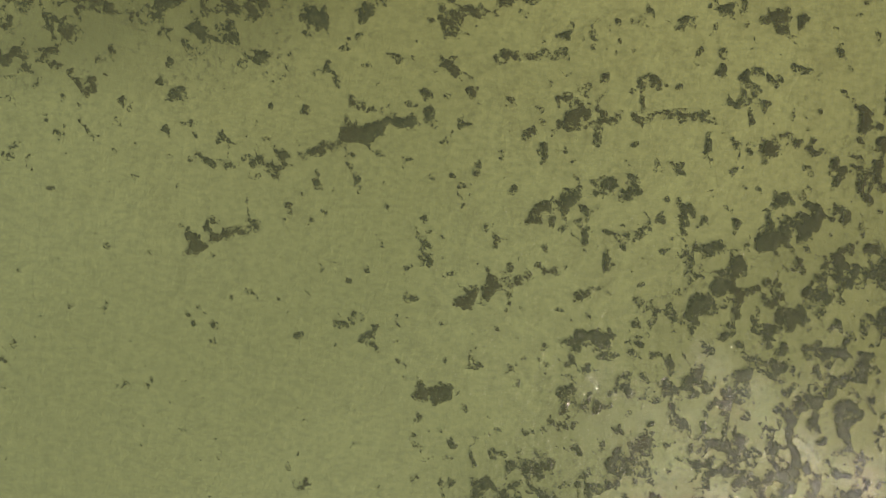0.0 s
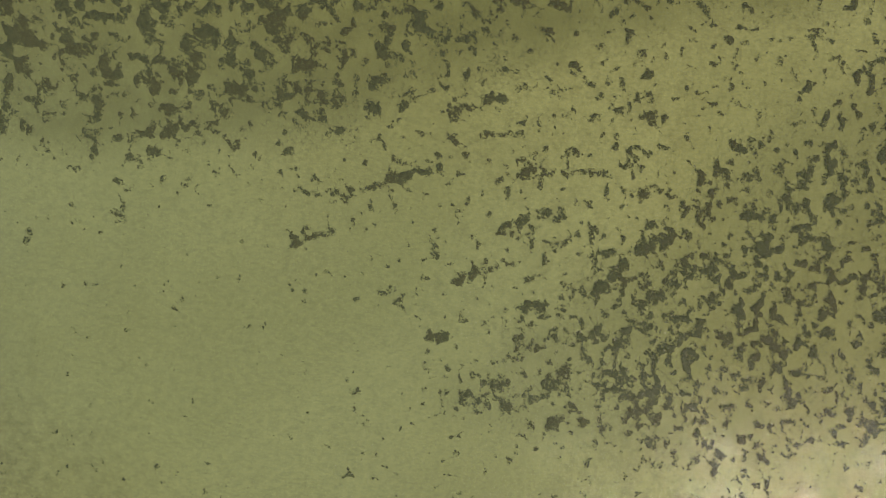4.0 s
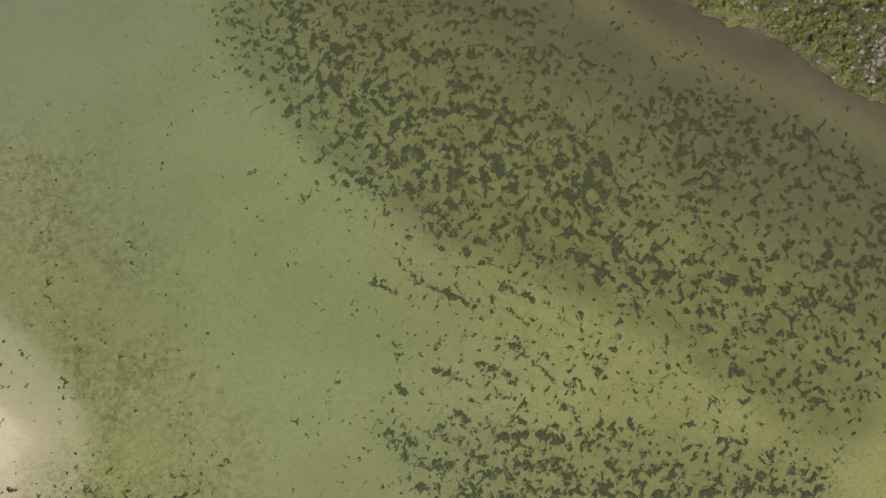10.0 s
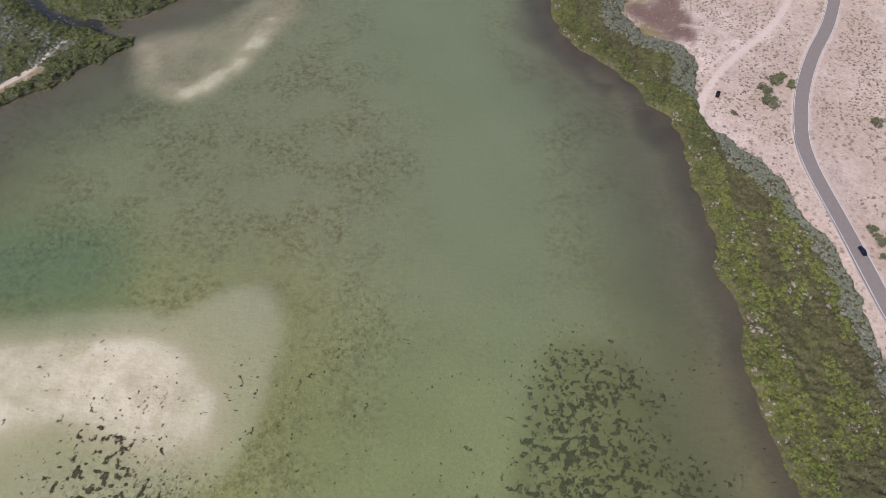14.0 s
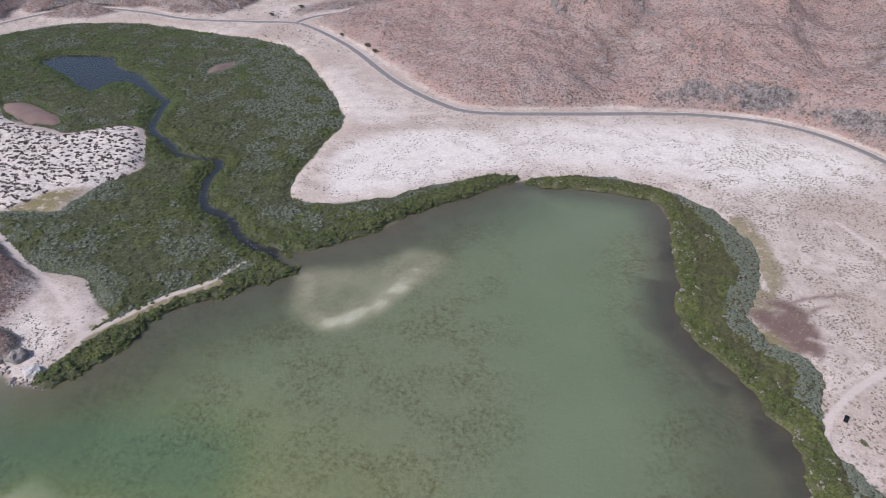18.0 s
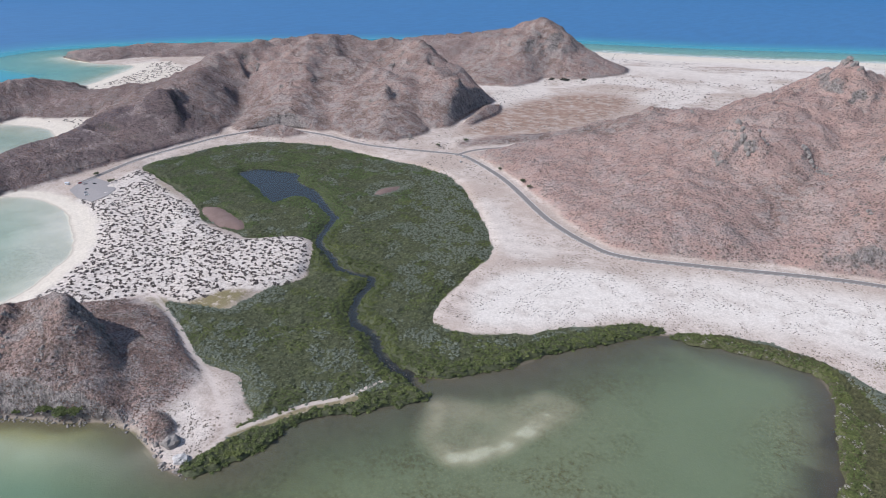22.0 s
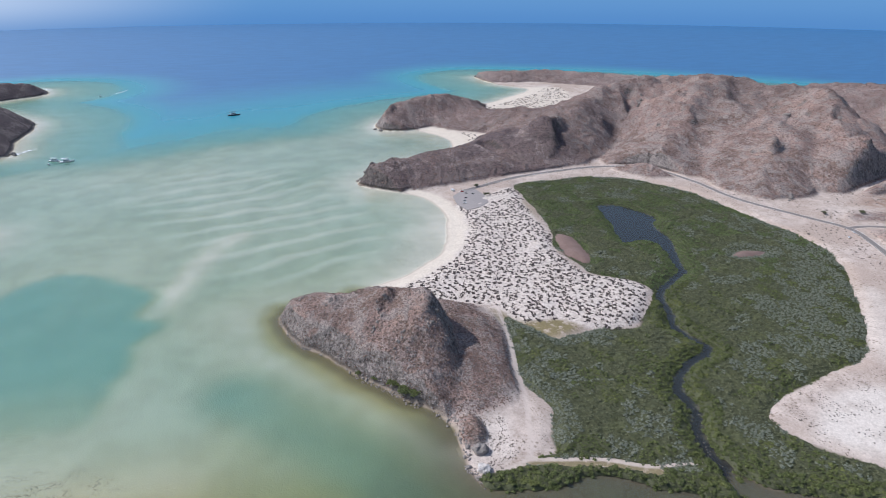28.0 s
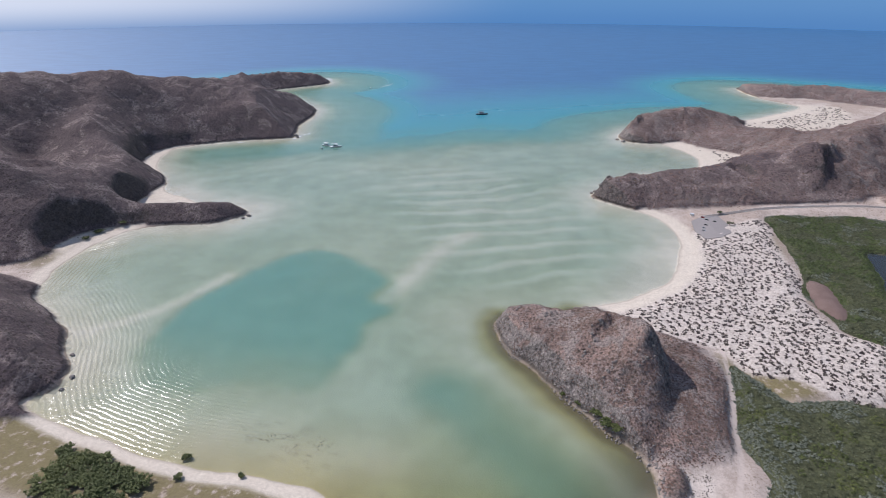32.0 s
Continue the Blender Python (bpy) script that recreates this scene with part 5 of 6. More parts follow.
LEAF_STRAW = leaf_material("straw_shrub", (0.17, 0.14, 0.085), (0.36, 0.31, 0.19), (0.30, 0.26, 0.12))
bushes("flat_shrubs", SHRUB, xs, ys, r, 0.25, 0.85, 0.6, 0.0, LEAF_STRAW, "straw-yellow tufts scattered over the sandy flats", "shrub")
xs, ys, r = scatter((-760, -300, 580, 1200), 8, lambda x, y: (field(hill, x, y) < 2) & (field(sd, x, y) > 20) & (field(road_d, x, y) > 8) & (in_mangrove(x, y) < -5) & (fbm(x, y, 40, 3, 45) > 0.48), 46)
bushes("plain_shrubs", SHRUB, xs, ys, r, 0.7, 1.8, 0.7, 0.1, LEAF_DRY, "sparse desert shrubs on the open plain", "shrub")
xs, ys, r = scatter((-900, 300, 1180, 2050), 13, lambda x, y: (field(hill, x, y) < 2) & (field(sd, x, y) > 45) & (fbm(x + 0.5 * y, 3.0 * y - 1.4 * x, 160, 4, 75) < 0.53), 76)
bushes("plain_shrubs", TINY, xs, ys, r, 1.0, 2.6, 0.6, 0.0, LEAF_DRY, "low scrub in streaks behind the ocean beach", "shrub")
# dry shrub darkened in its colour, to look backlit on the western slopes
LEAF_BACKLIT = leaf_material("backlit_shrub", (0.05, 0.04, 0.037), (0.11, 0.083, 0.074), (0.09, 0.075, 0.055))
LEAF_RED = leaf_material("dry_red_shrub", (0.14, 0.082, 0.062), (0.27, 0.165, 0.125), (0.21, 0.155, 0.11))
for nm, box, gap, lo, hi, seed, mat in (("hill_shrubs", (-525, -285, -10, 200), 1.9, 0.35, 0.9, 51, LEAF_RED), ("hill_shrubs", (-525, -285, -10, 200), 3.0, 0.4, 1.0, 55, LEAF_DRY), ("slope_shrubs", (-480, 260, 470, 1080), 4.2, 0.5, 1.3, 52, LEAF_DRY),
                                        ("ridge_shrubs", (-1420, -620, 120, 1100), 6.5, 0.7, 1.7, 53, LEAF_RED), ("ridge_shrubs", (-1350, -380, -1000, -330), 7.5, 0.5, 1.2, 54, LEAF_BACKLIT)):
    xs, ys, r = scatter(box, gap, lambda x, y: (field(hill, x, y) > 1.5) & (fbm(x, y, 30, 3, seed) > 0.38), seed)
    bushes(nm, SHRUB if seed in (51, 55) else TINY, xs, ys, r, lo, hi, 0.75, 0.0, mat, "dry brown shrubs dotting the stony slope", "shrub")

# ---- sea grass on the lagoon bed ----


def blade_material(name, dark, light):
    """Matted blades, dense in the middle of a patch and shredded towards its edge."""
    m = Nodes(name)
    body = m.attr("body")
    shred = m.math("ADD", m.math("MULTIPLY", body, 5.0), m.math("MULTIPLY", m.math("SUBTRACT", m.noise(2.1, 6, 0.75), 0.5), 4.5))
    col = m.mix(m.step(m.noise(1.6, 5, 0.7), 0.36, 0.62), dark, light)
    col = m.mix(m.step(m.noise(0.06, 3), 0.45, 0.6, 0.0, 0.5), col, (0.06, 0.038, 0.018))
    blades = m.node("ShaderNodeBsdfDiffuse", Color=col)
    cover = m.node("ShaderNodeMixShader", Fac=m.step(shred, 0.05, 0.60, 0.0, 0.94))
    m.t.links.new(m.node("ShaderNodeBsdfTransparent").outputs[0], cover.inputs[1])
    m.t.links.new(blades.outputs[0], cover.inputs[2])
    return m.done(cover.outputs[0])


GRASS_LEAF = blade_material("sea_grass", (0.026, 0.026, 0.014), (0.075, 0.068, 0.034))
TUFTS_A = [(12.3, 20.1, 13.5, 15.4, 1.2), (13.5, 15.4, 15.6, 11.2, 1.1), (15.6, 11.2, 18.5, 6.7, 1.8), (18.4, 5.0, 19.6, 2.7, 1.1), (3.7, 26.2, 4.2, 24.6, 1.8), (4.0, 23.9, 5.8, 19.9, 0.8), (10.5, -10.7, 13.9, -16.8, 1.4), (0.3, -2.8, 2.7, -6.0, 1.5), (2.9, -8.1, 4.8, -12.0, 1.2), (20.6, -12.2, 21.1, -13.9, 1.4), (-2.7, -14.7, -1.6, -17.7, 1.5), (-9.7, 1.0, -9.8, -1.5, 1.3), (-6.6, -23.9, -6.6, -27.4, 1.3), (9.9, -34.3, 13.6, -39.3, 1.8), (1.8, -27.0, 5.3, -30.0, 1.7), (27.3, 15.8, 27.4, 14.8, 1.8), (28.2, 10.4, 31.3, 9.4, 1.1), (30.4, 8.6, 32.0, 6.1, 0.9)]
TUFTS_B = [(28.7, 2.4, 29.3, 0.0, 1.5), (32.0, -3.4, 32.0, -6.1, 1.2), (34.2, -8.5, 35.0, -9.5, 0.9), (28.9, 22.0, 28.7, 21.0, 1.2), (22.9, 21.8, 23.2, 20.5, 1.4), (24.7, 27.4, 25.6, 25.1, 1.2), (26.7, 33.3, 26.1, 32.3, 1.5), (28.6, 31.4, 29.7, 26.8, 1.3), (19.2, 50.0, 19.9, 46.3, 1.8), (31.0, -24.6, 33.2, -26.6, 1.1), (32.1, -28.5, 33.1, -32.1, 1.2), (29.4, -47.0, 30.1, -49.9, 1.6), (24.5, -42.5, 25.5, -45.1, 1.4), (23.6, -46.8, 25.0, -50.0, 1.1), (18.5, -30.3, 20.7, -35.5, 1.1), (-0.8, -38.5, -0.7, -42.4, 1.1), (-18.8, -10.6, -16.4, -12.8, 1.8), (-10.9, -13.9, -9.2, -16.5, 1.3)]
TUFTS_C = [(21.5, -21.0, 22.0, -25.1, 0.7), (17.9, -39.4, 17.9, -42.8, 0.8), (17.5, -49.8, 18.8, -52.2, 1.5), (8.9, -18.5, 10.7, -22.0, 1.0), (1.8, -36.8, 2.5, -39.5, 1.2), (7.6, -45.0, 10.7, -47.3, 1.4), (26.8, 41.8, 28.4, 36.1, 1.3), (28.6, 49.6, 28.9, 47.0, 1.6), (-13.2, -22.6, -12.3, -23.9, 1.0), (-12.8, -28.9, -11.9, -30.9, 1.3), (-6.7, -39.4, -6.8, -42.2, 1.3), (-19.9, -6.8, -19.1, -7.8, 1.3), (-21.0, 13.2, -21.2, 11.7, 0.8), (-2.0, 21.2, -1.6, 19.2, 0.7), (25.3, -3.5, 25.7, -4.1, 0.8), (25.9, -5.4, 26.7, -10.1, 0.7)]


def smooth_patch(x, y, pts, soft):
    wx, wy = x + 20 * (fbm(x, y, 22, 4, 1) - 0.5), y + 20 * (fbm(x, y, 22, 4, 2) - 0.5)
    return ramp(area(wx, wy, smooth_line(pts, True)), -soft, soft)


def meadow(x, y):
    """Above zero where sea grass grows: ragged patches, thick in the meadows and thin between them."""
    thick, lower, faint = smooth_patch(x, y, GRASS_A, 15), smooth_patch(x, y, GRASS_B, 12), smooth_patch(x, y, GRASS_FAINT, 14)
    px, py = x + 1.4 * (fbm(x, y, 1.6, 2, 67) - 0.5), y + 1.4 * (fbm(x, y, 1.6, 2, 66) - 0.5)
    big = fbm(px, py, 1.55, 4, 61) + 0.16 * (fbm(x, y, 9, 2, 68) - 0.5)
    low = fbm(px + 0.35 * py, 1.3 * py - 0.3 * px, 1.5, 4, 62) + 0.16 * (fbm(x, y, 8, 2, 69) - 0.5)
    small = fbm(px, py, 1.3, 3, 63) + 0.12 * (fbm(x, y, 17, 2, 65) - 0.5)
    bare = 0.30
    f = np.maximum.reduce([big - 0.515 - bare * (1 - thick), low - 0.56 - bare * (1 - lower), small - 0.56 - bare * (1 - faint)])
    f = np.maximum(f, small - 0.67 - 0.12 * (1 - np.maximum.reduce([thick, lower, faint, smooth_patch(x, y, TONGUE, 8)])))
    ragged = fbm(x, y, 1.0, 3, 70) - 0.5
    for ax, ay, bx, by, w in TUFTS_A + TUFTS_B + TUFTS_C:
        near = (x > min(ax, bx) - 4) & (x < max(ax, bx) + 4) & (y > min(ay, by) - 4) & (y < max(ay, by) + 4)
        dist = line_distance(x[near], y[near], np.array([(ax, ay), (bx, by)]))
        f[near] = np.maximum(f[near], 0.16 * (0.62 * w - dist + 3.0 * w * ragged[near] * ramp(dist, 2.6 * w, 0.6 * w)))
    return np.where(field(sd, x, y) < -9, f, -1)


tagged(clipped_sheet("sea_grass", (-62, 136, -130, 128), 0.31, meadow, lambda x, y, f: height(x, y) + 0.03 + 0.3 * ramp(f, 0, 0.12) * (0.6 + 0.8 * fbm(x, y, 0.9, 2, 72)), GRASS_LEAF),
       "dark ragged sea grass meadow on the lagoon bed", "sea grass", kind="stuff")


def weed_patch(x, y):
    d = smooth_patch(x, y, [(-140, 40), (-119, 46), (-103, 41), (-87, 34), (-74, 24), (-66, 4), (-90, -20), (-140, -5)], 14)
    return np.maximum(fbm(x, y, 1.5, 4, 73) + 0.2 * (fbm(x, y, 12, 2, 75) - 0.5) - 0.50 - 0.26 * (1 - d), fbm(x, y, 1.4, 3, 74) - 0.73 - 0.3 * (1 - smooth_patch(x, y, SANDBAR_EDGE, 5)))


tagged(clipped_sheet("seaweed", (-160, -55, -30, 90), 0.4, weed_patch, lambda x, y, f: height(x, y) + 0.03 + 0.2 * ramp(f, 0, 0.1), blade_material("brown_weed", (0.035, 0.026, 0.017), (0.085, 0.062, 0.038))),
       "dark brown weed creeping over the edge of the sandbar", "seaweed", kind="stuff")


# ---- roads ----
def ribbon(name, line, left, right, lift, mat, parent=None, dash=None):
    d = np.gradient(line[:, :2], axis=0)
    d /= np.linalg.norm(d, axis=1)[:, None]
    nx, ny = -d[:, 1], d[:, 0]
    bm = bmesh.new()
    rows = []
    centre = height(line[:, 0], line[:, 1])
    for k in range(len(line)):
        row = []
        for u in (left, right):
            x, y = line[k, 0] + nx[k] * u, line[k, 1] + ny[k] * u
            z = float(max(height(x, y), centre[k])) + lift
            row.append(((x, y, z), (x, y, z - 0.8)))
        rows.append(row)
    for k in range(len(rows) - 1):
        if dash and k % dash:
            continue
        q = [bm.verts.new(rows[a][b][0]) for a, b in ((k, 0), (k, 1), (k + 1, 1), (k + 1, 0))]
        bm.faces.new(q)
        for a, b in ((0, 3), (1, 2)):
            lowv = [bm.verts.new((*q[c].co[:2], q[c].co[2] - 0.8)) for c in (a, b)]
            bm.faces.new((q[a], q[b], lowv[1], lowv[0]))
    bmesh.ops.remove_doubles(bm, verts=bm.verts, dist=0.001)
    bmesh.ops.recalc_face_normals(bm, faces=bm.faces)
    return part(name, bm, mat, parent)


def even(line, gap):
    s = np.r_[0, np.cumsum(np.hypot(*np.diff(line[:, :2], axis=0).T))]
    at = np.linspace(0, s[-1], int(s[-1] / gap) + 1)
    return np.stack([np.interp(at, s, line[:, 0]), np.interp(at, s, line[:, 1])], 1)


road = tagged(ribbon("road", even(ROAD, 3), -3.5, 3.5, 0.35, ASPHALT), "two-lane grey asphalt road winding along the shore", "road", kind="structure")
ribbon("edge_line", even(ROAD, 3), 3.1, 3.3, 0.40, PAINT, road)
ribbon("edge_line", even(ROAD, 3), -3.3, -3.1, 0.40, PAINT, road)
tagged(ribbon("side_road", even(SIDE_ROAD, 4), -2.6, 2.6, 0.3, ASPHALT), "narrow asphalt side road crossing the desert plain", "road", kind="structure")


# ---- small things ----
def box(bm, cx, cy, cz, sx, sy, sz, bevel=0.0, taper=1.0):
    """A box by its centre and sizes, its top narrowed by taper, with bevelled edges."""
    made = bmesh.ops.create_cube(bm, size=1.0)["verts"]
    for v in made:
        k = taper if v.co.z > 0 else 1.0
        v.co = Vector((cx + v.co.x * sx * k, cy + v.co.y * sy * k, cz + v.co.z * sz))
    if bevel:
        edges = list({e for v in made for e in v.link_edges})
        bmesh.ops.bevel(bm, geom=edges, offset=bevel, segments=2, affect="EDGES")
    return bm


def tube(bm, a, b, r0, r1, sides=8):
    a, b = Vector(a), Vector(b)
    turn = (b - a).to_track_quat("Z", "Y").to_matrix().to_4x4()
    bmesh.ops.create_cone(bm, cap_ends=True, segments=sides, radius1=r0, radius2=r1, depth=(b - a).length, matrix=Matrix.Translation((a + b) / 2) @ turn)
    return bm


def empty(name, x, y, z=None, turn=0.0):
    ob = new(name)
    ob.matrix_world = pose(x, y, float(height(x, y)) if z is None else z, 0, 0, turn)
    return ob


RUBBER = plain("rubber", (0.03, 0.03, 0.03), 0.85)
GLASS_DARK = plain("tinted_glass", (0.02, 0.025, 0.03), 0.08)
STEEL = plain("galvanised_steel", (0.55, 0.56, 0.57), 0.4, 0.8)
CHROME = plain("alloy", (0.6, 0.6, 0.62), 0.3, 1.0)
LAMP_RED = plain("tail_lamp", (0.35, 0.02, 0.02), 0.3)
LAMP_WHITE = plain("head_lamp", (0.8, 0.8, 0.78), 0.2)
BARK = plain("bark", (0.16, 0.12, 0.09), 0.9, 0, 0.4, 8)
DEAD_WOOD = plain("dead_wood", (0.20, 0.165, 0.14), 0.9, 0, 0.4, 6)
CAR_PAINTS = {}


def car(label, colour, x, y, turn, lift=0.0, tall=1.0):
    """A car, 4.5 m long, nose towards +x of its own."""
    if colour not in CAR_PAINTS:
        CAR_PAINTS[colour] = plain("car_paint", colour, 0.25, 0.1, 0.05)
    paint = CAR_PAINTS[colour]
    root = tagged(empty("car", x, y, float(height(x, y)) + lift, turn), label, "car")
    part("body", box(bmesh.new(), 0, 0, 0.68, 4.5, 1.8, 0.72, 0.16, 0.96), paint, root)
    cabin = part("cabin", box(bmesh.new(), -0.3, 0, 1.28 * tall, 2.7, 1.6, 0.62 * tall, 0.12, 0.80), paint, root)
    for name, cx, cy, sx, sy in (("windscreen", 0.98, 0, 0.06, 1.3), ("rear_window", -1.56, 0, 0.06, 1.3), ("side_window", -0.3, 0.76, 2.0, 0.05), ("side_window", -0.3, -0.76, 2.0, 0.05)):
        part(name, box(bmesh.new(), cx, cy, 1.28 * tall, sx, sy, 0.38 * tall, 0.02), GLASS_DARK, cabin)
    for wx in (1.42, -1.38):
        for wy in (0.82, -0.82):
            wheel = part("wheel", tube(bmesh.new(), (wx, wy - 0.11, 0.34), (wx, wy + 0.11, 0.34), 0.34, 0.34, 18), RUBBER, root)
            part("rim", tube(bmesh.new(), (wx, wy - 0.125, 0.34), (wx, wy + 0.125, 0.34), 0.19, 0.19, 12), CHROME, wheel)
    for wy in (0.62, -0.62):
        part("headlight", box(bmesh.new(), 2.24, wy, 0.78, 0.06, 0.34, 0.16, 0.02), LAMP_WHITE, root)
        part("tail_light", box(bmesh.new(), -2.24, wy, 0.82, 0.06, 0.26, 0.2, 0.02), LAMP_RED, root)
    part("bumper", box(bmesh.new(), 2.27, 0, 0.45, 0.14, 1.7, 0.2, 0.05), RUBBER, root)
    part("bumper", box(bmesh.new(), -2.27, 0, 0.45, 0.14, 1.7, 0.2, 0.05), RUBBER, root)
    return root


car("black sport utility car parked on sand beside a track", (0.015, 0.016, 0.018), 79, 267, 80, 0, 1.08)
car("dark blue car on the asphalt road", (0.015, 0.02, 0.035), 134, 184, 112, 0.4)
for k, (x, y, turn, colour, label) in enumerate((
        (-797, 255, 60, (0.3, 0.03, 0.03), "red car parked in the beach car park"), (-789, 258, 60, (0.05, 0.05, 0.055), "dark grey car parked in the beach car park"),
        (-784, 266, 60, (0.03, 0.03, 0.03), "black car parked in the beach car park"), (-760, 247, 62, (0.35, 0.36, 0.37), "silver car parked in the beach car park"),
        (-750, 244, 62, (0.7, 0.7, 0.7), "white car parked in the beach car park"), (-770, 252, 62, (0.06, 0.05, 0.05), "dark car parked in the beach car park"))):
    tagged(car(label, colour, x, y, turn, 0.25), group="parked cars")
car("white van stopped at the road junction", (0.75, 0.75, 0.74), -527, 634, -30, 0.3, 1.25)
car("white pickup stopped beside the road junction", (0.72, 0.72, 0.72), -517, 617, -35, 0.1, 1.1)


def booth(x, y):
    root = tagged(empty("ranger_hut", x, y, None, 28), "small white hut with a flat roof by the car park", "hut")
    part("wall", box(bmesh.new(), 0, 0, 1.3, 4.2, 3.0, 2.6, 0.04), plain("hut_wall", (0.72, 0.72, 0.70), 0.8), root)
    part("roof", box(bmesh.new(), 0, 0, 2.72, 5.0, 3.8, 0.24, 0.05), plain("hut_roof", (0.66, 0.67, 0.7), 0.7), root)
    part("door", box(bmesh.new(), 0.8, -1.5, 1.0, 0.9, 0.08, 2.0, 0.01), BARK, root)
    win = part("window", box(bmesh.new(), -0.9, -1.5, 1.5, 1.2, 0.08, 0.9, 0.01), plain("window_frame", (0.3, 0.3, 0.3)), root)
    part("pane", box(bmesh.new(), -0.9, -1.55, 1.5, 1.0, 0.03, 0.7), GLASS_DARK, win)


booth(-806, 244)


def car_park():
    bm = bmesh.new()
    line = PARKING
    top = [bm.verts.new((x, y, float(height(x, y)) + 0.35)) for x, y in line]
    low = [bm.verts.new((v.co.x, v.co.y, v.co.z - 1.5)) for v in top]
    bm.faces.new(top)
    for k in range(len(top)):
        bm.faces.new((top[k - 1], top[k], low[k], low[k - 1]))
    bmesh.ops.recalc_face_normals(bm, faces=bm.faces)
    tagged(part("car_park", bm, plain("gravel_pad", (0.31, 0.28, 0.265), 0.9, 0, 0.2, 0.8)), "grey gravel car park behind the beach", "car park", kind="structure")


car_park()


def guard_rail(line, side, label):
    line = even(np.array(line, float), 4.0)
    d = np.gradient(line, axis=0)
    d /= np.linalg.norm(d, axis=1)[:, None]
    pts = np.stack([line[:, 0] - d[:, 1] * side, line[:, 1] + d[:, 0] * side], 1)
    root = tagged(empty("guard_rail", pts[0, 0], pts[0, 1], 0.0), label, "guard rail")
    inv = root.matrix_world.inverted()
    bm = bmesh.new()
    zs = height(pts[:, 0], pts[:, 1]) + 0.35
    for k in range(len(pts) - 1):
        a, b = (inv @ Vector((*pts[q], zs[q] + 0.62)) for q in (k, k + 1))
        tube(bm, a, b, 0.16, 0.16, 6)
    part("rail", bm, STEEL, root)
    post = tube(bmesh.new(), (0, 0, -0.6), (0, 0, 0.75), 0.08, 0.08, 6)
    first = part("post", post, STEEL, root)
    first.location = inv @ Vector((*pts[0], zs[0]))
    for k in range(1, len(pts)):
        ob = new("post", first.data)
        ob.parent, ob.location = root, inv @ Vector((*pts[k], zs[k]))


guard_rail([(116, 252), (118, 231), (128.5, 197), (140, 162), (150, 133), (161, 103), (178, 64)], -4.3, "pale steel guard rail along the bend of the road")
guard_rail([(-800, 255), (-822, 300), (-842, 350), (-855, 421), (-858, 480)], -4.2, "pale steel guard rail between the road and the mangroves")


# ---- trees and bushes that stand alone ----
def tree(x, y, tall, spread, leaf, label, name="desert_tree", seed=0, trunks=3):
    r = np.random.default_rng(seed)
    root = tagged(empty(name, x, y), label, "tree" if "tree" in name else "bush", "trees standing alone")
    bm = bmesh.new()
    tips = []
    for _ in range(trunks):
        a = r.random() * math.tau
        mid = Vector((math.cos(a) * spread * 0.25, math.sin(a) * spread * 0.25, tall * 0.45))
        tube(bm, (0, 0, -0.3), mid, 0.14 * tall / 4, 0.09 * tall / 4, 7)
        for _ in range(3):
            b = a + r.normal() * 0.7
            tip = Vector((math.cos(b) * spread * 0.65, math.sin(b) * spread * 0.65, tall * (0.65 + 0.25 * r.random())))
            tube(bm, mid, tip, 0.07 * tall / 4, 0.03 * tall / 4, 5)
            tips.append(tip)
    part("trunk", bm, BARK, root)
    rows = []
    for tip in tips + [Vector((0, 0, tall * 0.8))]:
        for _ in range(9):
            o = r.normal(size=3) * [spread * 0.26, spread * 0.26, tall * 0.13]
            rows.append((tip.x + o[0], tip.y + o[1], tip.z + o[2], spread * (0.14 + 0.14 * r.random()), 0.9, r.random() * 6.28, r.integers(0, len(CANOPY))))
    crown = joined("crown", CANOPY, np.array(rows), leaf)
    crown.parent = root
    return root


for k, (x, y, tall, spread) in enumerate(((99, 275, 2.6, 2.2), (105, 281, 3.6, 3.2), (109, 286, 2.4, 2.0), (102, 272, 2.6, 2.4), (102, 264, 3.8, 3.6), (113, 280, 2.6, 2.4), (86, 254, 1.8, 1.8), (-407, 601, 3.5, 3.4), (-391, 590, 3.2, 3.0), (-457, 623, 2.8, 2.6),
                                          (-588, 652, 3.0, 3.2), (-574, 694, 3.2, 3.4), (-440, 818, 3.5, 4.0), (-815, 280, 3.6, 3.4), (-773, 281, 3.8, 3.6), (150, 262, 2.8, 2.6), (139, 196, 2.4, 2.2), (141, 190, 2.8, 2.8), (146, 176, 2.8, 3.0), (143, 183, 2.2, 2.2))):
    tree(x, y, tall, spread, LEAF_DULL, "grey-green desert tree with a low ragged crown" if spread > 2.5 else "small grey-green desert tree on dry sand", seed=100 + k)
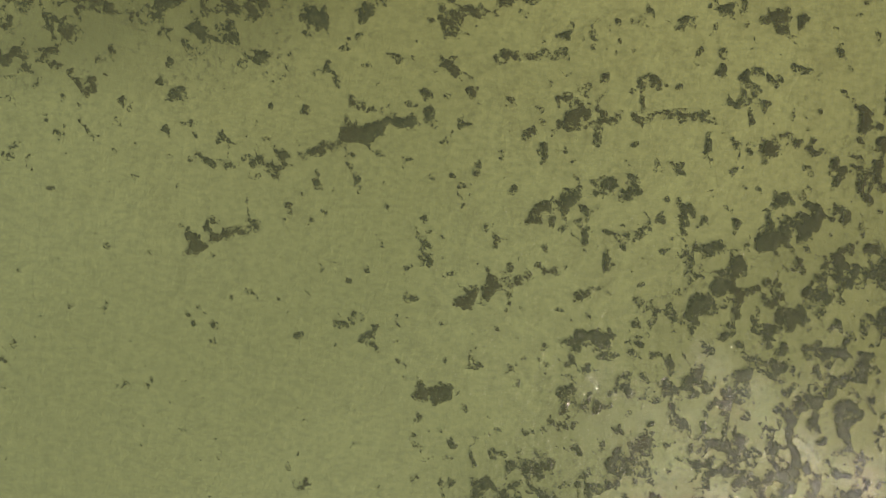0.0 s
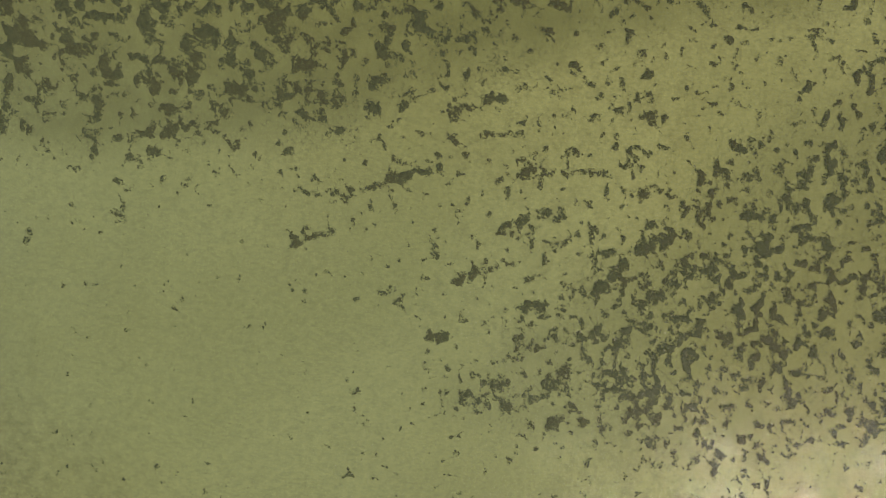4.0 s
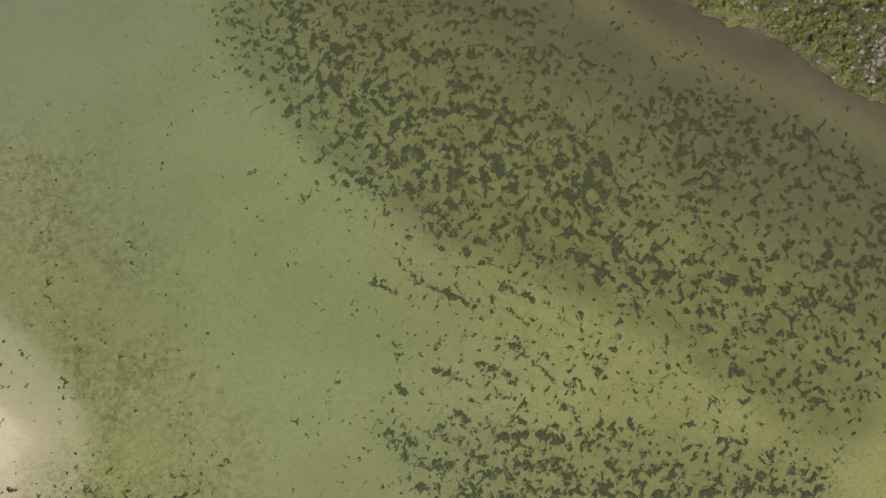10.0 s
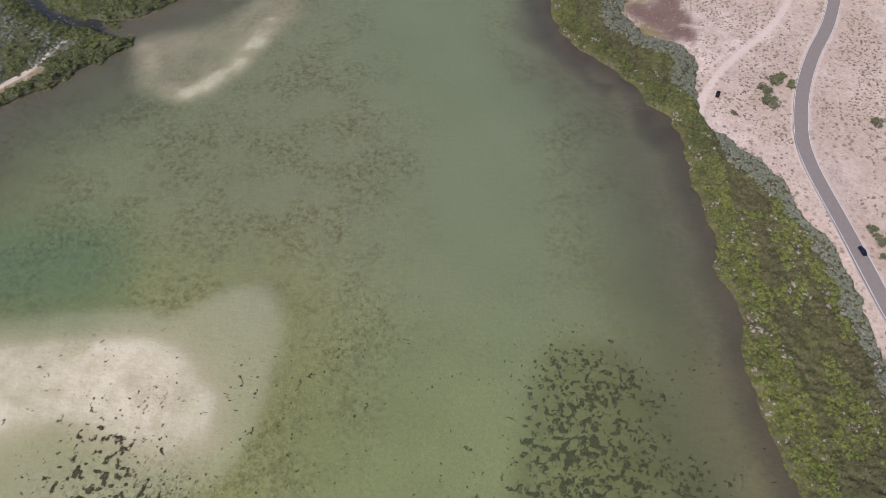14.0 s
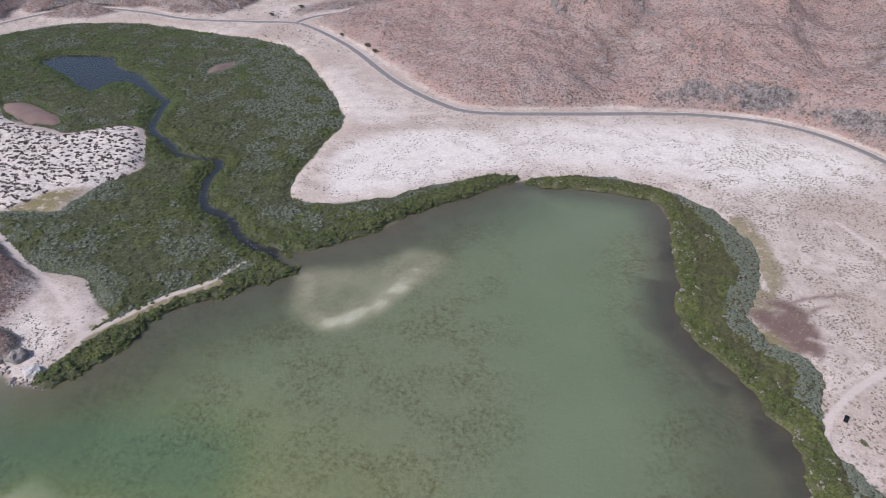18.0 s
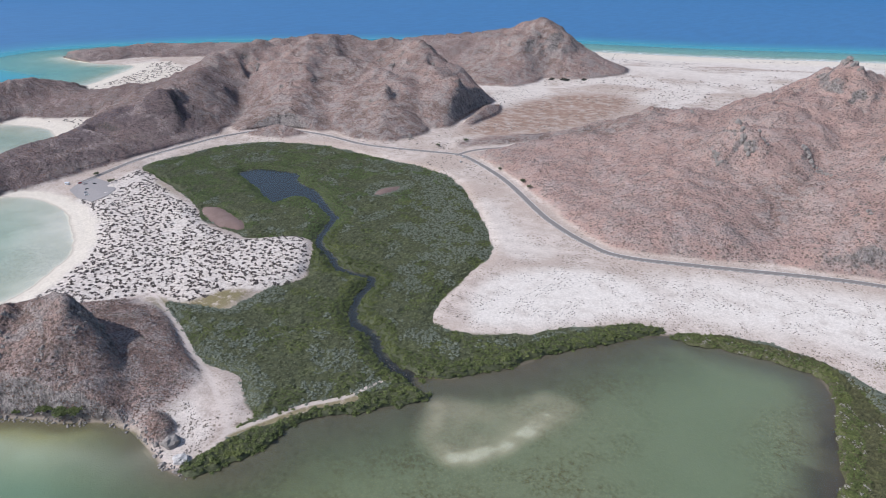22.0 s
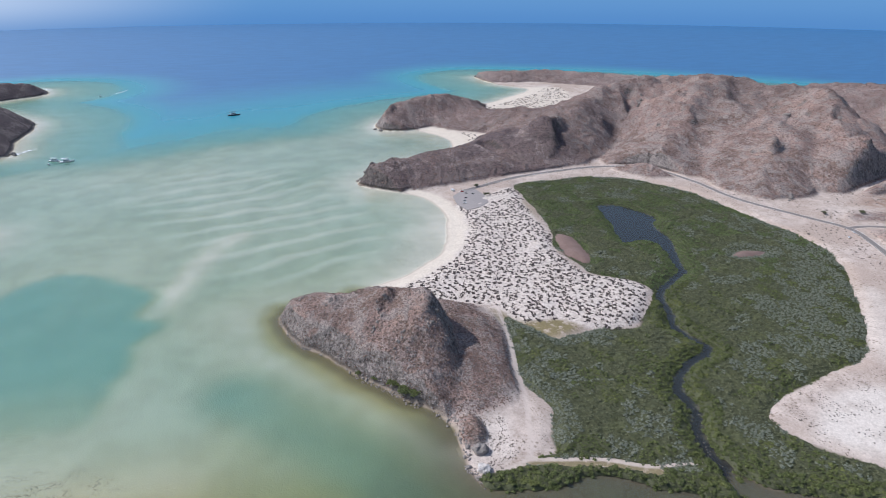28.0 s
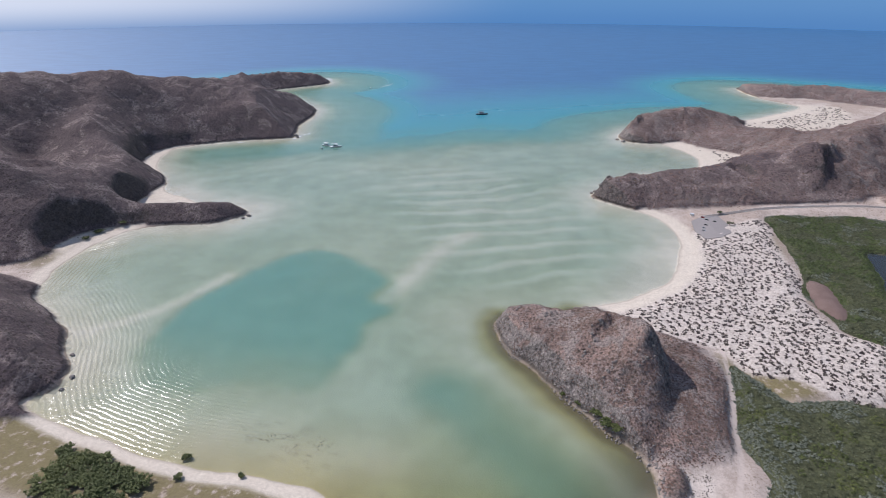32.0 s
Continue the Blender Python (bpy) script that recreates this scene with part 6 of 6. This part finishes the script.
for k, (x, y, tall, spread) in enumerate(((-374, 74, 3.0, 4.2), (-365, 80, 3.4, 4.6), (-359, 86, 3.0, 4.0), (-400, 52, 1.8, 2.2), (-388, 62, 1.8, 2.0), (-301, -256, 3.4, 6.0), (-302, -244, 3.6, 7.0), (-287, -222, 3.6, 8.0), (-294, -232, 3.6, 7.0), (-281, -208, 3.4, 7.0), (-309, -190, 2.2, 3.0), (-296, -150, 1.8, 2.4),
                                          (-272, -230, 3.5, 8.0), (-283, -248, 3.2, 7.0), (-305, -268, 3.0, 6.0), (-290, -262, 3.4, 8.0), (-276, -262, 3.4, 8.0), (-266, -246, 3.4, 8.0), (-298, -252, 3.4, 7.0), (-268, -214, 3.0, 6.0), (-284, -236, 3.6, 8.0), (-291, -187, 2.0, 2.6), (-700, -462, 3.0, 5.0), (-676, -476, 3.0, 5.0), (-655, -480, 2.6, 4.0))):
    tree(x, y, tall, spread, LEAF, "dark green bush hanging over the rocky shore" if x < -350 and y > 0 else "dense green bush behind the beach", "green_bush", 200 + k, 4)
# mangrove trees that stand forward at the water's edge
EDGE = even(np.array(COAST_EAST[2:24], float), 9.0)
for k, (x, y) in enumerate(EDGE[:46]):
    r = np.random.default_rng(300 + k)
    tree(x + 2.4 + r.normal() * 0.5, y + 0.8 + r.normal(), 2.6 + r.random(), 2.3 + 0.8 * r.random(), LEAF, "mangrove tree leaning over the brown shallows", "mangrove_tree", 300 + k, 3)


def dead_tree(x, y, long, turn, seed):
    r = np.random.default_rng(seed)
    root = tagged(empty("fallen_tree", x, y, None, turn), "bare grey fallen tree lying on the sand", "dead tree")
    part("trunk", tube(bmesh.new(), (0, 0, 0.2), (long, 0, 0.35), 0.22, 0.10, 8), DEAD_WOOD, root)
    for k in range(4):
        s = long * (0.35 + 0.15 * k)
        part("branch", tube(bmesh.new(), (s, 0, 0.3), (s + 1.2 + r.random(), (1 if k % 2 else -1) * (1.0 + r.random()), 0.7 + 0.5 * r.random()), 0.09, 0.03, 6), DEAD_WOOD, root)


dead_tree(158, 175, 5.0, 60, 1)
dead_tree(170, 196, 6.0, 20, 2)
dead_tree(102, 268, 4.0, 200, 3)


def timber_frame(x, y):
    root = tagged(empty("timber_frame", x, y, None, 40), "weathered broken timber frame half buried in sand", "timber")
    for k, (ax, ay, bx, by) in enumerate(((0, 0, 4, 0), (0, 1.8, 4, 1.8), (0, 0, 0, 1.8), (2, 0, 2, 1.8), (4, 0, 4, 1.8))):
        part("beam", box(bmesh.new(), (ax + bx) / 2, (ay + by) / 2, 0.25, max(abs(bx - ax), 0.16), max(abs(by - ay), 0.16), 0.16, 0.02), DEAD_WOOD, root)


timber_frame(109, 239)

# ---- rocks ----
STONE_M = Nodes("boulder_stone")
STONE = STONE_M.surface(STONE_M.mix(STONE_M.noise(0.8, 6, 0.7), (0.13, 0.115, 0.105), (0.38, 0.335, 0.30)), 0.9, 0, STONE_M.bump(STONE_M.noise(3, 5), 0.8, 0.2))
PALE_M = Nodes("pale_boulder")
PALE = PALE_M.surface(PALE_M.mix(PALE_M.step(PALE_M.noise(0.7, 6, 0.7), 0.3, 0.6), (0.27, 0.245, 0.225), (0.58, 0.54, 0.51)), 0.85, 0, PALE_M.bump(PALE_M.noise(2, 5), 0.8, 0.2))


def boulder(x, y, size, flat, mat, label, seed):
    bm = bmesh.new()
    bmesh.ops.create_icosphere(bm, subdivisions=3, radius=1.0)
    for v in bm.verts:
        p = v.co * 1.4 + Vector((seed * 3.1, 0, 0))
        v.co *= 1 + 0.38 * noise.noise(p) + 0.16 * noise.noise(p * 2.7)
        v.co = Vector((v.co.x * size, v.co.y * size * 0.8, v.co.z * size * flat))
    ob = tagged(part("boulder", bm, mat), label, "rock", "boulders on the shore")
    ob.matrix_world = pose(x, y, float(height(x, y)) + 0.25 * size * flat, 0, 0, 47 * seed)


boulder(-281, 109, 4.6, 0.55, PALE, "large pale whitish boulder on the rocky point", 1)
boulder(-297, 112, 5.2, 0.7, STONE, "dark craggy boulder on the rocky point", 2)
for k, (x, y, s) in enumerate(((-310, 103, 1.6), (-295, 101, 1.4), (-286, 101, 1.8), (-331, 101, 1.3), (-301, 105, 1.7), (-276, 104, 1.2), (-888, 133, 4.0), (-880, 137, 3.0), (-896, 128, 3.4), (-1222, 222, 5.0), (-1238, 214, 3.5), (-1207, -402, 5.0), (-1196, -396, 3.6), (-1128, -545, 2.5), (-755, -322, 3.2), (-745, -326, 2.4),
                               (-372, -318, 2.0), (-388, -320, 2.4), (-418, -340, 2.2), (-1880, 632, 5.0), (-1955, -552, 5.0))):
    boulder(x, y, s, 0.6, STONE, "grey brown boulder at the water's edge", 3 + k)
ROCKS = [lump(1, 0.35, 0.7, s) for s in range(90, 95)]
xs, ys, r = scatter((-530, -260, -12, 125), 1.5, lambda x, y: (np.abs(field(sd, x, y) - 1.0) < 3.5) & (field(hill, x, y) >= 0) & (y < 108) & (fbm(x, y, 8, 2, 91) > 0.42), 92)
bushes("shore_rocks", ROCKS, xs, ys, r, 0.25, 1.1, 0.7, 0.1, STONE, "loose grey stones along the foot of the hill", "rocks")


def outcrop(x, y, size, count, mat, label, seed):
    """A crag of angular blocks that stand out of the slope."""
    r = np.random.default_rng(seed)
    root = tagged(empty("rock_outcrop", x, y), label, "rock", "crags on the hills")
    base = Vector(root.location)
    for k in range(count):
        v, s = r.normal() * size * 1.3, size * (0.22 + 0.4 * r.random())
        px, py = x + 0.75 * v + r.normal() * size * 0.3, y - 0.66 * v + r.normal() * size * 0.3
        turn = Euler((r.normal() * 0.3, r.normal() * 0.3, r.random() * 6.28)).to_matrix().to_4x4()
        bm = bmesh.new()
        bmesh.ops.create_icosphere(bm, subdivisions=2, radius=1.0)
        for q in bm.verts:
            c = q.co
            c *= 0.62 / max(abs(c.x), abs(c.y), abs(c.z)) ** 0.75
            c *= 1 + 0.3 * noise.noise(c * 2.3 + Vector((k * 1.7, seed, 0)))
            c = turn @ Vector((c.x * s, c.y * s * 0.8, c.z * s * 1.15))
            q.co = c + Vector((px, py, float(height(px, py)) + 0.1 * s)) - base
        part("rock_block", bm, mat, root)


for k, (x, y, s, n) in enumerate(((-222, 694, 6, 15), (-205, 722, 8, 24), (-196, 735, 5, 10), (-149, 752, 7, 18), (-131, 738, 5, 12), (-75, 655, 4, 7), (-60, 800, 6, 9), (-178, 975, 12, 14), (-97, 1030, 11, 12), (-310, 830, 7, 9),
                                  (-985, 480, 6, 12), (-1079, 690, 6, 12), (-865, 830, 7, 14), (-810, 880, 6, 12), (-694, 850, 5, 10), (-652, 660, 5, 10), (-850, 1270, 8, 14))):
    outcrop(x, y, s, n, STONE, "jagged grey rock crag standing out of the brown slope", 400 + k)
for k, (x, y, s, n) in enumerate(((-450, 84, 3.5, 10), (-478, 44, 3.0, 8), (-424, 70, 3.0, 9), (-400, 84, 3.0, 9), (-420, 122, 4.0, 10), (-404, 108, 3.0, 8), (-384, 90, 2.5, 7), (-495, 20, 2.5, 7), (-886, 150, 4, 14), (-900, 175, 4, 10), (-880, 138, 3.5, 9))):
    outcrop(x, y, s, n, STONE, "weathered grey crag on the rocky hill", 430 + k)
xs, ys, r = scatter((-520, -330, 5, 170), 4.0, lambda x, y: (field(hill, x, y) > 3) & (fbm(x, y, 30, 3, 19) > 0.55), 94)
bushes("slope_rocks", ROCKS, xs, ys, r, 0.3, 0.9, 0.9, 0.0, STONE, "grey crag stones on the near hill", "rocks")

# ---- boats ----
HULL_DARK, HULL_WHITE = plain("hull_dark", (0.06, 0.06, 0.07), 0.4), plain("hull_white", (0.7, 0.7, 0.7), 0.35)


def hull(length, beam, deep, mat_top=1.0):
    bm = bmesh.new()
    rings = []
    for k in range(9):
        u = k / 8
        w = beam / 2 * (1 - max(0, (u - 0.45) / 0.55) ** 2) * (0.85 + 0.15 * min(1, u * 4))
        x, rise = (u - 0.5) * length, 0.35 * deep * u * u
        rings.append([bm.verts.new(p) for p in ((x, -w, deep + rise), (x, -w * 0.75, 0.1), (x, 0, -0.3 * deep), (x, w * 0.75, 0.1), (x, w, deep + rise), (x, 0, deep + rise + 0.06))])
    for a, b in zip(rings, rings[1:]):
        for k in range(6):
            bm.faces.new((a[k], a[(k + 1) % 6], b[(k + 1) % 6], b[k]))
    bm.faces.new(rings[0])
    bm.faces.new(rings[-1])
    bmesh.ops.remove_doubles(bm, verts=bm.verts, dist=0.01)
    bmesh.ops.recalc_face_normals(bm, faces=bm.faces)
    return bm


def boat(x, y, turn, length, mat, label, roof=True, deck=2):
    root = tagged(empty("boat", x, y, 0.0, turn), label, "boat", "boats in the bay")
    part("hull", hull(length, length * 0.27, length * 0.075), mat, root)
    h = length * 0.085
    part("cabin", box(bmesh.new(), -0.04 * length, 0, h + 0.06 * length, 0.42 * length, 0.19 * length, 0.11 * length, 0.08, 0.9), HULL_WHITE, root)
    for side in (1, -1):
        part("cabin_window", box(bmesh.new(), -0.04 * length, side * 0.093 * length, h + 0.075 * length, 0.32 * length, 0.02, 0.035 * length), GLASS_DARK, root)
    if roof:
        part("canopy", box(bmesh.new(), -0.1 * length, 0, h + 0.2 * length, 0.5 * length, 0.22 * length, 0.012 * length, 0.03), mat, root)
        for px in (-0.32, 0.12):
            for py in (-0.09, 0.09):
                part("post", tube(bmesh.new(), (px * length, py * length, h), (px * length, py * length, h + 0.2 * length), 0.05, 0.05, 6), STEEL, root)
    part("mast", tube(bmesh.new(), (0.1 * length, 0, h), (0.1 * length, 0, h + 0.42 * length), 0.06, 0.03, 6), STEEL, root)


boat(-1460, -53, 100, 26, HULL_DARK, "dark tour boat with a white cabin at anchor")
boat(-1136, -322, 70, 20, HULL_WHITE, "white pleasure boat moored in turquoise water")
boat(-1128, -303, 110, 22, HULL_WHITE, "long white catamaran moored beside another boat", True)
boat(-1116, -326, 40, 10, HULL_DARK, "small dark launch beside moored boats", False)
boat(-1807, -379, 60, 10, HULL_WHITE, "small white motor boat under way", False)

# ---- surf ----
FOAM_M = Nodes("foam")
f_noise = FOAM_M.step(FOAM_M.noise(0.12, 6, 0.7), 0.42, 0.56)
f_mix = FOAM_M.node("ShaderNodeMixShader", Fac=FOAM_M.math("MULTIPLY", f_noise, 0.9))
f_clear = FOAM_M.node("ShaderNodeBsdfTransparent")
f_white = FOAM_M.node("ShaderNodeBsdfDiffuse", Color=(0.82, 0.84, 0.85))
FOAM_M.t.links.new(f_clear.outputs[0], f_mix.inputs[1])
FOAM_M.t.links.new(f_white.outputs[0], f_mix.inputs[2])
FOAM = FOAM_M.done(f_mix.outputs[0])


def surf(line, wide, label, lift=0.06):
    line = even(smooth_line(line), 6.0)
    d = np.gradient(line, axis=0)
    d /= np.linalg.norm(d, axis=1)[:, None]
    bm = bmesh.new()
    rows = []
    for k, (p, q) in enumerate(zip(line, d)):
        w = wide * (0.4 + 0.9 * fbm(p[0], p[1], 40, 2, 95)) * min(1, k / 3, (len(line) - 1 - k) / 3)
        rows.append([bm.verts.new((p[0] - q[1] * s * w, p[1] + q[0] * s * w, lift)) for s in (-0.5, 0.5)])
    for a, b in zip(rows, rows[1:]):
        bm.faces.new((a[0], a[1], b[1], b[0]))
    tagged(part("surf", bm, FOAM), label, "surf", kind="stuff")


surf([(-960, 1650), (-697, 1752), (-521, 1834), (-395, 1908), (-168, 2010), (150, 2120)], 14, "white breaking surf along the ocean beach")
surf([(-930, 1690), (-697, 1775), (-395, 1930), (-100, 2060)], 6, "thin line of breaking waves off the ocean beach", 0.07)
surf([(-1245, -372), (-1225, -385), (-1205, -395), (-1180, -402)], 10, "white water round the rocks of the head")
surf([(-1985, -560), (-1968, -535), (-1940, -525)], 16, "white water round the far cape")
surf([(-1140, -500), (-1150, -480)], 8, "white water at the foot of the cliff")
surf([(-1830, -360), (-1860, -340), (-1900, -330)], 5, "white wake behind a small boat")
